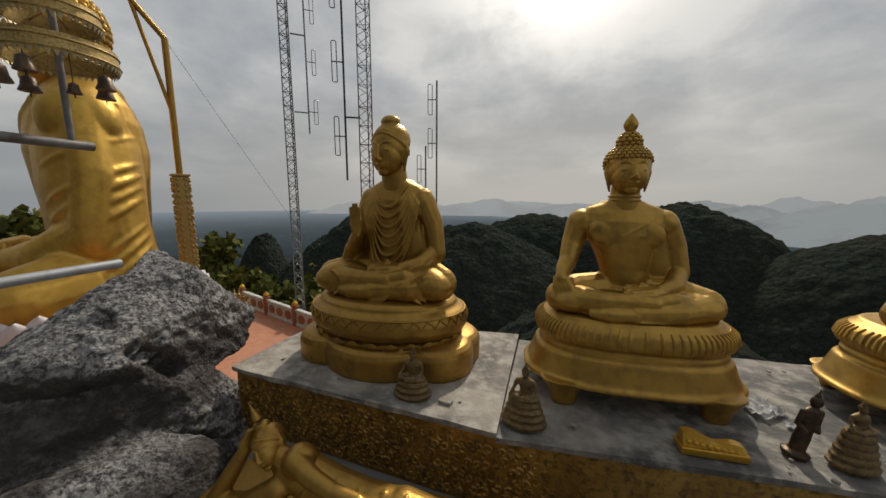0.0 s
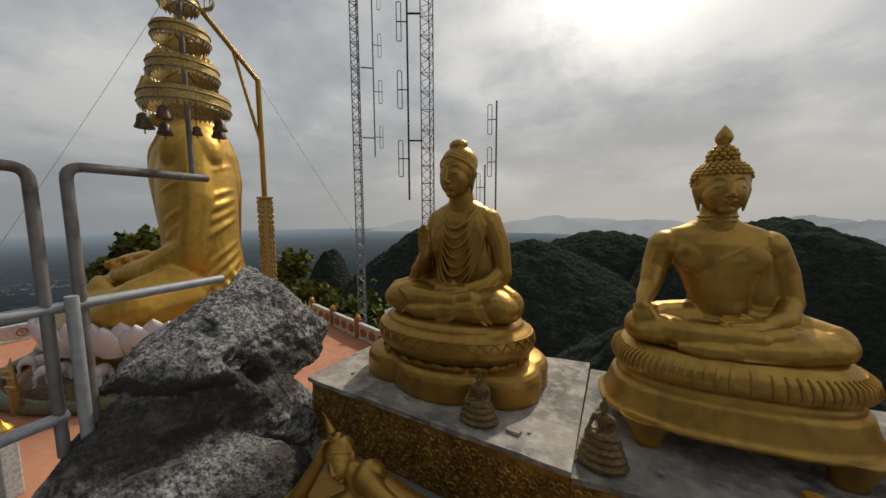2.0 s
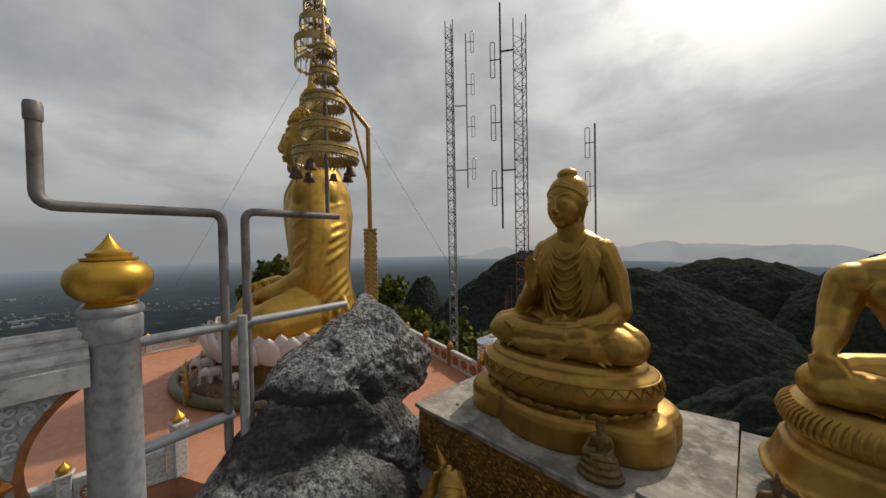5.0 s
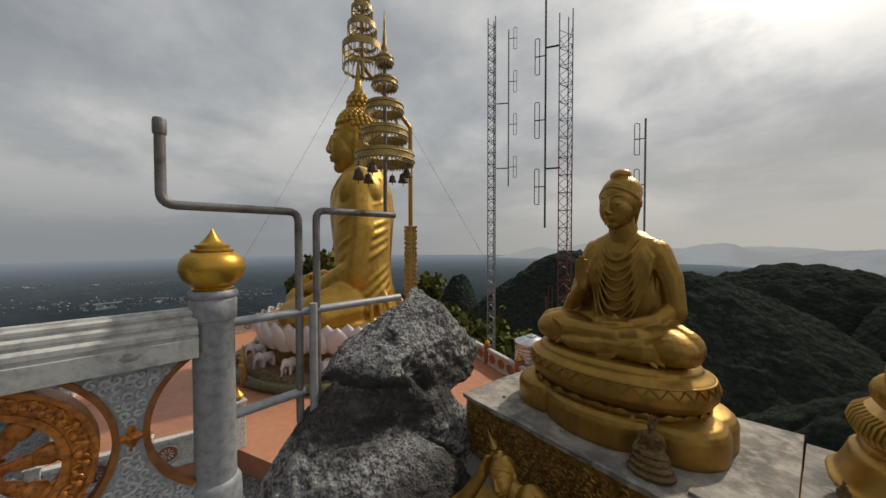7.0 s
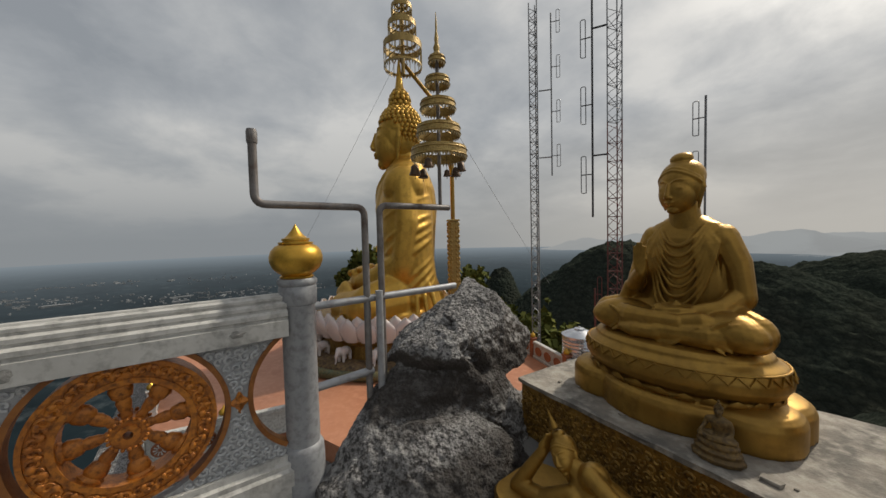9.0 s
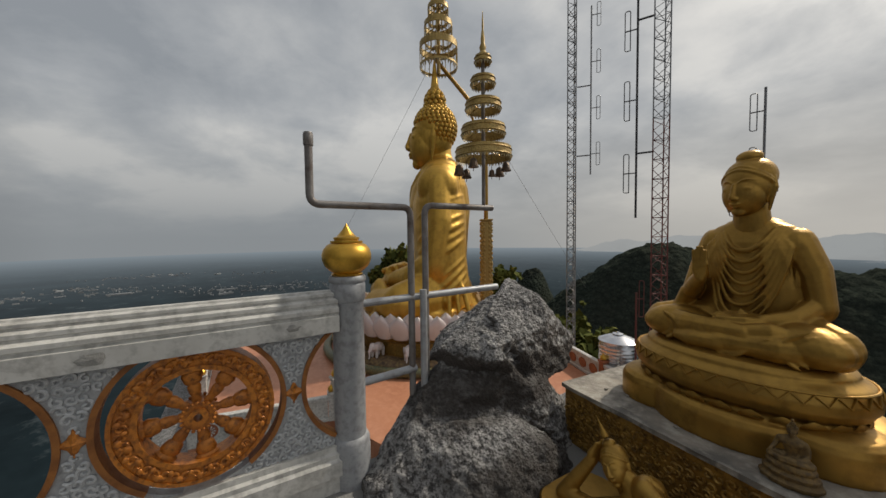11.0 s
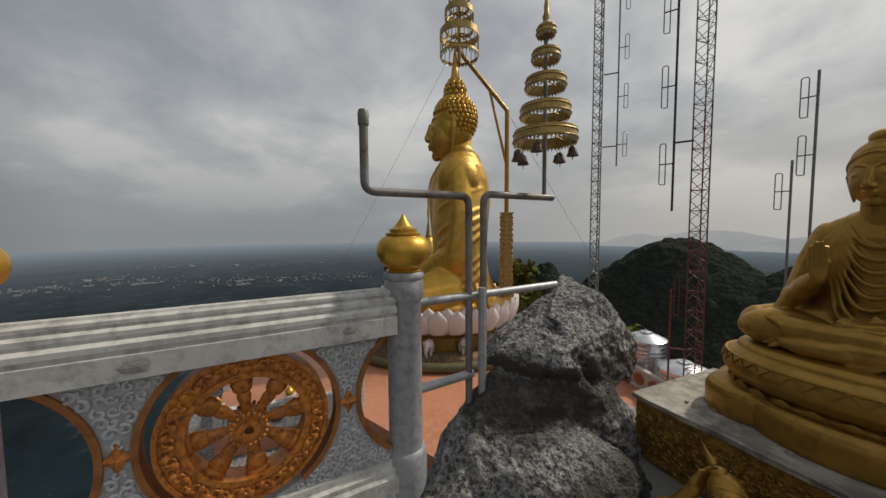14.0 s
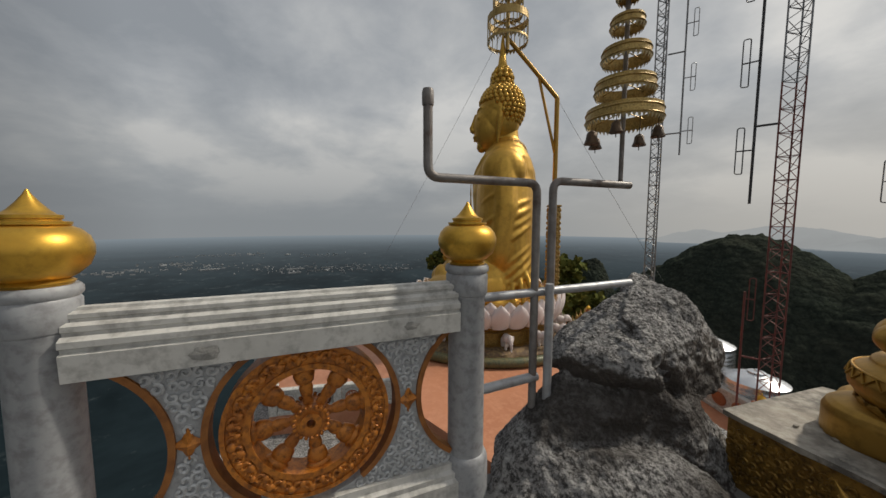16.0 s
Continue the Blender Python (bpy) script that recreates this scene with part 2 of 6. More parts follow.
def forest_material():
    """Dense woods seen from far off: differing greens, relief, gaps between crowns painted dark."""
    m = bpy.data.materials.new("forest_canopy")
    m.use_nodes = True
    n = Nodes(m.node_tree)
    bsdf = m.node_tree.nodes["Principled BSDF"]
    co = n.add("ShaderNodeTexCoord").outputs["Object"]
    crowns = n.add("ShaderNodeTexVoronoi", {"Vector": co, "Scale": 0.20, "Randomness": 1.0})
    leaf = n.noise(co, 0.55, 6.0, 0.7)
    broad = n.noise(co, 0.012, 5.0, 0.6)
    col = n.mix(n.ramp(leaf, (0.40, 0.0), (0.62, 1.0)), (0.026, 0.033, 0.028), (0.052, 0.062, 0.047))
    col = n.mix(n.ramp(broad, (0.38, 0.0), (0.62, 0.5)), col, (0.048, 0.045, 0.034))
    # shade between the crowns, put into the colour
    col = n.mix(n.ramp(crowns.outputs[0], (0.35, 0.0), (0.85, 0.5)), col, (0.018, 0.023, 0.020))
    m.node_tree.links.new(col, bsdf.inputs["Base Color"])
    bsdf.inputs["Roughness"].default_value = 0.95
    bsdf.inputs["Specular IOR Level"].default_value = 0.0
    h = n.math("SUBTRACT", n.math("MULTIPLY", leaf, 0.7), crowns.outputs[0])
    b = n.add("ShaderNodeBump", {"Strength": 0.8, "Distance": 3.0, "Height": h})
    m.node_tree.links.new(b.outputs[0], bsdf.inputs["Normal"])
    return m


FOREST = forest_material()


def backdrop_material(name, near, far, scale, spot=None, glow=0.5):
    """Far-off land whose haze is painted in: colour fades to far with distance, and glows."""
    m = bpy.data.materials.new(name)
    m.use_nodes = True
    n = Nodes(m.node_tree)
    bsdf = m.node_tree.nodes["Principled BSDF"]
    co = n.add("ShaderNodeTexCoord").outputs["Object"]
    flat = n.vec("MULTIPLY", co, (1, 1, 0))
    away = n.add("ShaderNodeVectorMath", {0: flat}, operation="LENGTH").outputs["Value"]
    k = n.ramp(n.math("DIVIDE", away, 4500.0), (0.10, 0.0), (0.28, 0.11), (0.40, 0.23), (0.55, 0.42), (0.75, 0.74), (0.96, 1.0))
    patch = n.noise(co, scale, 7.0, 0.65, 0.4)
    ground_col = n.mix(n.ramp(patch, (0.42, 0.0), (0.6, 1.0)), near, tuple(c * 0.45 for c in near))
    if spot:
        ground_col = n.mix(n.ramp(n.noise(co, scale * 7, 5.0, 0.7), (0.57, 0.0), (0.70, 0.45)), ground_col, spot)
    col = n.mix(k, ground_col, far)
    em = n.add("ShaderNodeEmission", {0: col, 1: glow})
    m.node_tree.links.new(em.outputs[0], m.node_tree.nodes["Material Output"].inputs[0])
    return m


# air haze is part of these glowing colours
PLAIN = backdrop_material("painted_haze_plain", (0.016, 0.025, 0.029), (0.202, 0.242, 0.278), 0.0035, (0.10, 0.115, 0.118), 1.0)
FAR_HILL = backdrop_material("painted_haze_hills", (0.215, 0.243, 0.262), (0.335, 0.35, 0.36), 0.002, None, 1.0)

# ---- building helpers ----


def obj(name, bm, mat, parent=None, label="", smooth=True):
    me = bpy.data.meshes.new(name)
    bm.to_mesh(me)
    bm.free()
    for p in me.polygons:
        p.use_smooth = smooth
    me.materials.append(mat)
    if smooth:
        me.set_sharp_from_angle(angle=radians(42))
    ob = new(name, me)
    if parent:
        ob.parent = parent
    if label:
        ob["label"] = label
    return ob


def part(name, bm, mat, parent, label="", smooth=False):
    return obj(name, bm, mat, parent, label, smooth)


def empty(name, m=None):
    ob = new(name)
    if m is not None:
        ob.matrix_world = m
    return ob


def box(bm, c, s, rot=None, bevel=0.0):
    m = Matrix.Translation(c) @ (rot.to_4x4() if rot else Matrix()) @ Matrix.Diagonal((*s, 1))
    g = bmesh.ops.create_cube(bm, size=1, matrix=m)
    if bevel:
        es = {e for v in g["verts"] for e in v.link_edges}
        bmesh.ops.bevel(bm, geom=list(es), offset=bevel, segments=2, affect="EDGES", profile=0.5)


def ball(bm, c, r, rot=None, seg=20):
    r = (r, r, r) if isinstance(r, (int, float)) else r
    m = Matrix.Translation(c) @ (rot.to_4x4() if rot else Matrix()) @ Matrix.Diagonal((*r, 1))
    bmesh.ops.create_uvsphere(bm, u_segments=seg, v_segments=max(6, seg * 2 // 3), radius=1, matrix=m)


def tube(bm, pts, radii, seg=12, caps=True):
    """A round tube through points, with a radius at each; closed at its ends."""
    pts = [Vector(p) for p in pts]
    if isinstance(radii, (int, float)):
        radii = [radii] * len(pts)
    rings, ref = [], None
    for i, p in enumerate(pts):
        d = (pts[min(i + 1, len(pts) - 1)] - pts[max(i - 1, 0)]).normalized()
        if ref is None:
            ref = Vector((0, 0, 1)) if abs(d.z) < 0.9 else Vector((1, 0, 0))
        u = d.cross(ref).normalized()
        v = u.cross(d).normalized()
        ref = v
        rings.append([bm.verts.new(p + radii[i] * (math.cos(a) * u + math.sin(a) * v)) for a in [2 * math.pi * k / seg for k in range(seg)]])
    for a, b in zip(rings, rings[1:]):
        for k in range(seg):
            bm.faces.new((a[k], a[(k + 1) % seg], b[(k + 1) % seg], b[k]))
    if caps:
        bm.faces.new(rings[0][::-1])
        bm.faces.new(rings[-1])


def limb(bm, pts, radii, seg=14):
    tube(bm, pts, radii, seg)
    ball(bm, pts[0], radii[0], seg=seg)
    ball(bm, pts[-1], radii[-1], seg=seg)


def lathe(bm, profile, seg=32, c=(0, 0, 0), sx=1.0, sy=1.0, flute=0.0, flutes=0):
    """Turn (radius, height) pairs round the z axis; closed top and bottom."""
    rings = []
    for r, z in profile:
        ring = []
        for k in range(seg):
            a = 2 * math.pi * k / seg
            q = r * (1 + flute * math.cos(flutes * a)) if flutes else r
            ring.append(bm.verts.new((c[0] + q * sx * math.cos(a), c[1] + q * sy * math.sin(a), c[2] + z)))
        rings.append(ring)
    for a, b in zip(rings, rings[1:]):
        for k in range(seg):
            bm.faces.new((a[k], a[(k + 1) % seg], b[(k + 1) % seg], b[k]))
    bm.faces.new(rings[0][::-1])
    bm.faces.new(rings[-1])


def prism(bm, outline, z0, z1):
    """An upright block over an outline of (x, y) points."""
    lo = [bm.verts.new((x, y, z0)) for x, y in outline]
    hi = [bm.verts.new((x, y, z1)) for x, y in outline]
    n = len(lo)
    for k in range(n):
        bm.faces.new((lo[k], lo[(k + 1) % n], hi[(k + 1) % n], hi[k]))
    bm.faces.new(lo[::-1])
    bm.faces.new(hi)


def melted(bm, voxel, smooth=4, extra=None):
    """Fuses overlapping closed forms into one skin, smooths it, and returns it as a bmesh (extra: forms added unfused)."""
    bmesh.ops.recalc_face_normals(bm, faces=bm.faces)
    me = bpy.data.meshes.new("fused")
    bm.to_mesh(me)
    bm.free()
    ob = new("fused", me)
    r = ob.modifiers.new("remesh", "REMESH")
    r.mode, r.voxel_size, r.use_smooth_shade = "VOXEL", voxel, True
    if smooth:
        s = ob.modifiers.new("smooth", "SMOOTH")
        s.iterations, s.factor = smooth, 0.5
    got = bpy.data.meshes.new_from_object(ob.evaluated_get(bpy.context.evaluated_depsgraph_get()))
    bpy.data.objects.remove(ob)
    out = bmesh.new()
    out.from_mesh(got)
    if extra:
        em = bpy.data.meshes.new("extra")
        bmesh.ops.recalc_face_normals(extra, faces=extra.faces)
        extra.to_mesh(em)
        extra.free()
        out.from_mesh(em)
    return out


def turn_z(a):
    return Matrix.Rotation(radians(a), 3, "Z")


def turn(axis, a):
    return Matrix.Rotation(radians(a), 3, axis)

# ---- land and distance ----


def rough_disc():
    bm = bmesh.new()
    rings = []
    seg = 180
    for r, z in ((30, -60), (120, -150), (400, -180), (1200, -180), (2500, -180), (4500, -180)):
        rings.append([bm.verts.new((r * math.cos(2 * math.pi * k / seg), r * math.sin(2 * math.pi * k / seg), z)) for k in range(seg)])
    for a, b in zip(rings, rings[1:]):
        for k in range(seg):
            bm.faces.new((a[k], a[(k + 1) % seg], b[(k + 1) % seg], b[k]))
    bm.faces.new(rings[0][::-1])
    return bm


tagged(obj("ground", rough_disc(), PLAIN), "green plain with fields and painted haze far below the summit", "ground", kind="structure")


def direction(az, dist, z=0.0):
    return Vector((-math.sin(radians(az)) * dist, math.cos(radians(az)) * dist, z))


def hill_mesh(az, dist, top, width, depth, bottom=-180.0, rough=0.10, n=56, seed=0.0, power=1.0, canopy=0.0):
    """A wooded hill: its crest at that bearing, distance and height, width across the view, depth along it."""
    bm = bmesh.new()
    c, grid = direction(az, dist), []
    side, ahead = direction(az - 90, 1), direction(az, 1)
    for i in range(n + 1):
        row = []
        for j in range(n + 1):
            u, v = 2 * i / n - 1, 2 * j / n - 1
            d = min(1.0, math.hypot(u, v))
            p = c + side * u * width + ahead * v * depth
            shape = (0.5 + 0.5 * math.cos(math.pi * d)) ** power
            lump = noise.fractal(Vector((p.x, p.y, seed * 100)) / (width * 0.35), 0.8, 2.1, 5)
            z = bottom + (top - bottom) * max(0.0, shape * (1 + rough * lump) + 0.02 * lump * (1 - d))
            if canopy:
                z += canopy * (noise.noise(Vector((p.x, p.y, z)) / 11.0) + 1.0 * noise.noise(Vector((p.x, p.y, z)) / 4.5) + 0.5 * noise.noise(Vector((p.x, p.y, z)) / 2.5))
            row.append(bm.verts.new((p.x, p.y, z)))
        grid.append(row)
    for i in range(n):
        for j in range(n):
            bm.faces.new((grid[i][j], grid[i + 1][j], grid[i + 1][j + 1], grid[i][j + 1]))
    return bm, grid


def tuft(verts, faces, c, r, rnd, n=7):
    """A ragged tuft of leaves: small crossed blades round a centre."""
    for _ in range(n):
        d = Vector((rnd.gauss(0, 1), rnd.gauss(0, 1), rnd.gauss(0.35, 0.8)))
        p = c + d * r * 0.45
        a = Vector((rnd.gauss(0, 1), rnd.gauss(0, 1), rnd.gauss(0, 1))).normalized() * r * rnd.uniform(0.35, 0.7)
        b = a.cross(Vector((rnd.gauss(0, 1), rnd.gauss(0, 1), rnd.gauss(0, 1)))).normalized() * r * rnd.uniform(0.3, 0.6)
        i = len(verts)
        verts += [p - a - b, p + a - b * 0.6, p + a * 0.7 + b, p - a * 0.8 + b * 1.1]
        faces.append((i, i + 1, i + 2, i + 3))


def add_hill(az, dist, top, width, depth, mat, label, seed, **kw):
    bm, grid = hill_mesh(az, dist, top, width, depth, seed=seed, **kw)
    hill = tagged(obj("hill", bm, mat), label, "hill", "hills beyond the temple", kind="structure")
    return hill


DARKHILL = "steep hill under dark dense forest"
WOODED = ((25.0, 420, -12, 235, 200, 1.3, 1.0, 0.03), (43.8, 600, -60, 70, 80, 2.1, 0.7, 0.04), (-0.5, 520, -25, 330, 190, 3.7, 1.0, 0.04), (-19.0, 480, -5, 270, 200, 4.4, 0.85, 0.05),
          (-40.0, 440, -28, 270, 170, 5.6, 0.9, 0.05), (12.0, 400, -34, 300, 170, 6.2, 0.9, 0.07), (-15.0, 230, -64, 240, 120, 7.9, 1.0, 0.10), (34.0, 480, -58, 170, 120, 8.8, 1.0, 0.06))
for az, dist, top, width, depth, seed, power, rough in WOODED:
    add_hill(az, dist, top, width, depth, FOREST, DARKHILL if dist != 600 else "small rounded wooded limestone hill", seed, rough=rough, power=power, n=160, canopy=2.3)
FARHILL = "far limestone hills with blue haze painted in"
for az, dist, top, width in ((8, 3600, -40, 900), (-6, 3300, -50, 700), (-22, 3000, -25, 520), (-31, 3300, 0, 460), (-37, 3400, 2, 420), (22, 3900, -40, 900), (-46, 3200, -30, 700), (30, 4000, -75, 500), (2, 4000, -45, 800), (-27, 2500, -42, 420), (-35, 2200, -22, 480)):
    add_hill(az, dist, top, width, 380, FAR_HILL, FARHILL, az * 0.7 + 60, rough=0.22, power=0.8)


def town_mesh():
    bm = bmesh.new()
    rnd = random.Random(5)
    quarters = [(112, 1620, 2.2), (107, 1750, 1.6), (103, 1560, 2.6), (96, 1420, 3.0), (90, 1350, 2.4), (84, 1330, 2.5), (77, 1310, 2.0), (100, 2100, 4.0), (88, 1900, 4.0), (68, 1500, 3.0)]
    for _ in range(420):
        az, d, w = rnd.choice(quarters)
        s = rnd.uniform(2.5, 8) * (4.0 if rnd.random() < 0.07 else 1.0)
        box(bm, direction(rnd.gauss(az, w * 0.8), rnd.gauss(d, 55), -178), (s * rnd.uniform(1.0, 2.2), s * rnd.uniform(0.3, 0.8), rnd.uniform(2, 5)), turn_z(az + rnd.choice((0, 90)) + rnd.uniform(-12, 12)))
    return bm


tagged(obj("town_roofs", town_mesh(), TOWN, smooth=False), "pale roofs of a far town on the plain", "town", kind="stuff")

# ---- upper platform ----
PLINTH_TOP = 0.41


def slab(name, outline, z0, z1, mat, label, category, bevel=0.0):
    bm = bmesh.new()
    prism(bm, outline, z0, z1)
    if bevel:
        bmesh.ops.bevel(bm, geom=list(bm.edges), offset=bevel, segments=2, affect="EDGES", profile=0.5)
    bmesh.ops.recalc_face_normals(bm, faces=bm.faces)
    return tagged(obj(name, bm, mat, smooth=False), label, category, kind="structure")


slab("floor", [(-2.28, -3.2), (3.2, -3.2), (3.2, 2.6), (-1.65, 2.6), (-1.65, 1.9), (-2.0, 1.9), (-2.28, 0.6)], -0.5, 0.0, CONCRETE, "grey concrete floor of the summit platform", "floor")
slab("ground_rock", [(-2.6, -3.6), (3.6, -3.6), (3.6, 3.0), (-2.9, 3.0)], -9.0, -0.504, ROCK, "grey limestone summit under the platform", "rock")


def relief_panel(bm, x0, x1, y0, y1, z0, z1, rnd, step=0.046):
    """Scrolls of a cast relief on a wall that runs from (x0, y0) to (x1, y1), facing -y."""
    length = math.hypot(x1 - x0, y1 - y0)
    ux, uy = (x1 - x0) / length, (y1 - y0) / length
    rows = int((z1 - z0) / step)
    for r in range(rows):
        for k in range(int(length / step)):
            u = (k + 0.5 + 0.5 * (r % 2) + rnd.uniform(-0.22, 0.22)) * step
            if u > length - 0.02:
                continue
            z = z0 + (r + 0.5 + rnd.uniform(-0.2, 0.2)) * step
            way, big = rnd.choice((-1, 1)), rnd.uniform(0.85, 1.2)
            pts, a0 = [], rnd.uniform(0, 6.28)
            for q in range(8):
                a, rr = a0 + way * q * 0.85, step * big * (0.50 - 0.05 * q)
                du, dz = rr * math.cos(a), rr * math.sin(a)
                pts.append((x0 + ux * (u + du) + uy * 0.004, y0 + uy * (u + du) - 0.004, z + dz))
            tube(bm, pts, [0.007] * 7 + [0.004], 5)


def plinth():
    """The long concrete plinth with a gilded relief front, in two blocks."""
    rnd = random.Random(3)
    for (xa, ya), (xb, yb), (xc, yc), (xd, yd), name in (((-1.76, 1.512), (-0.125, 1.362), (-0.085, 2.51), (-1.68, 2.42), "left"), ((-0.123, 1.352), (3.1, 1.56), (3.1, 2.66), (-0.077, 2.43), "right")):
        top = PLINTH_TOP if name == "left" else PLINTH_TOP - 0.012
        root = empty("statue_plinth")
        bm = bmesh.new()
        prism(bm, [(xa, ya), (xb, yb), (xc, yc), (xd, yd)], top - 0.028, top)
        bmesh.ops.subdivide_edges(bm, edges=list(bm.edges), cuts=14, use_grid_fill=True)
        for v in bm.verts:
            k = noise.noise(v.co * 9) * 0.006 + noise.noise(v.co * 31) * 0.004
            v.co += Vector((0, 1.6 * k, 0.4 * k if v.co.z > top - 0.01 else 0.5 * k))
        bmesh.ops.recalc_face_normals(bm, faces=bm.faces)
        part("slab_top", bm, PLINTH if name == "left" else PLINTH_SHADED, root, "chipped weathered grey concrete slab")
        bm = bmesh.new()
        side = 0.02 if name == "left" else -0.003
        prism(bm, [(xa + side, ya + 0.018), (xb - 0.004, yb + 0.018), (xc - 0.004, yc - 0.02), (xd + side, yd - 0.02)], -0.3, top - 0.029)
        bmesh.ops.recalc_face_normals(bm, faces=bm.faces)
        part("body", bm, GOLD_DARK, root, "tarnished gold painted side")
        bm = bmesh.new()
        relief_panel(bm, xa + side, xb if name == "left" else 1.7, ya + 0.016, yb + 0.016, 0.02, top - 0.032, rnd)
        part("scroll_relief", bm, GOLD_DARK, root, "cast scroll relief in old gold", smooth=True)["kind"] = "stuff"
        tagged(root, "long concrete plinth with old gold scroll relief", "plinth", "plinth blocks")


plinth()

# ---- the balustrade along x = BX ----
BX, HUB_Y, HUB_Z, PITCH, HOLE = -2.17, -0.645, 0.632, 0.85, 0.375
RAIL_Y0, RAIL_Y1 = -1.375, 0.02


def moulding(bm, y0, y1, profile):
    """A bar along y with a profile of (x, z) points, closed."""
    a = [bm.verts.new((x, y0, z)) for x, z in profile]
    b = [bm.verts.new((x, y1, z)) for x, z in profile]
    n = len(a)
    for k in range(n):
        bm.faces.new((a[k], a[(k + 1) % n], b[(k + 1) % n], b[k]))
    bm.faces.new(a[::-1])
    bm.faces.new(b)
    bmesh.ops.recalc_face_normals(bm, faces=bm.faces)


def both_sides(half):
    """Mirrors a half profile of (offset, z) about the balustrade's plane."""
    return [(BX + o, z) for o, z in half] + [(BX - o, z) for o, z in reversed(half)]


def annulus(bm, y, z, r0, r1, x0, x1, seg=48, a0=0.0, a1=2 * math.pi):
    """A flat ring standing in the balustrade's plane."""
    full = abs(a1 - a0 - 2 * math.pi) < 1e-6
    n = seg if full else seg + 1
    ring = []
    for k in range(n):
        a = a0 + (a1 - a0) * k / seg
        c, s = math.cos(a), math.sin(a)
        ring.append([bm.verts.new((x, y + r * c, z + r * s)) for x, r in ((x0, r0), (x1, r0), (x1, r1), (x0, r1))])
    for k in range(seg):
        a, b = ring[k], ring[(k + 1) % n]
        for q in range(4):
            bm.faces.new((a[q], a[(q + 1) % 4], b[(q + 1) % 4], b[q]))
    if not full:
        bm.faces.new(ring[0])
        bm.faces.new(ring[-1][::-1])


def spandrel(bm, y_left, y_right, lo, hi, thick):
    """The web between two round openings centred at y_left and y_right."""
    rows = []
    n = 28
    for i in range(n + 1):
        z = lo + (hi - lo) * i / n
        h = math.sqrt(max(0.0, HOLE ** 2 - (z - HUB_Z) ** 2))
        ya, yb = max(y_left + h, RAIL_Y0), min(y_right - h, RAIL_Y1)
        rows.append([bm.verts.new((x, y, z)) for x, y in ((BX + thick, ya), (BX + thick, yb), (BX - thick, yb), (BX - thick, ya))])
    for a, b in zip(rows, rows[1:]):
        for q in range(4):
            bm.faces.new((a[q], a[(q + 1) % 4], b[(q + 1) % 4], b[q]))
    bm.faces.new(rows[0][::-1])
    bm.faces.new(rows[-1])


def scroll(bm, y, z, r, side, x, start=0.0):
    pts = []
    for q in range(12):
        a, rr = start + q * 0.62, r * (1 - q / 13)
        pts.append((x, y + side * rr * math.cos(a), z + rr * math.sin(a)))
    tube(bm, pts, [0.0078] * 11 + [0.003], 5)


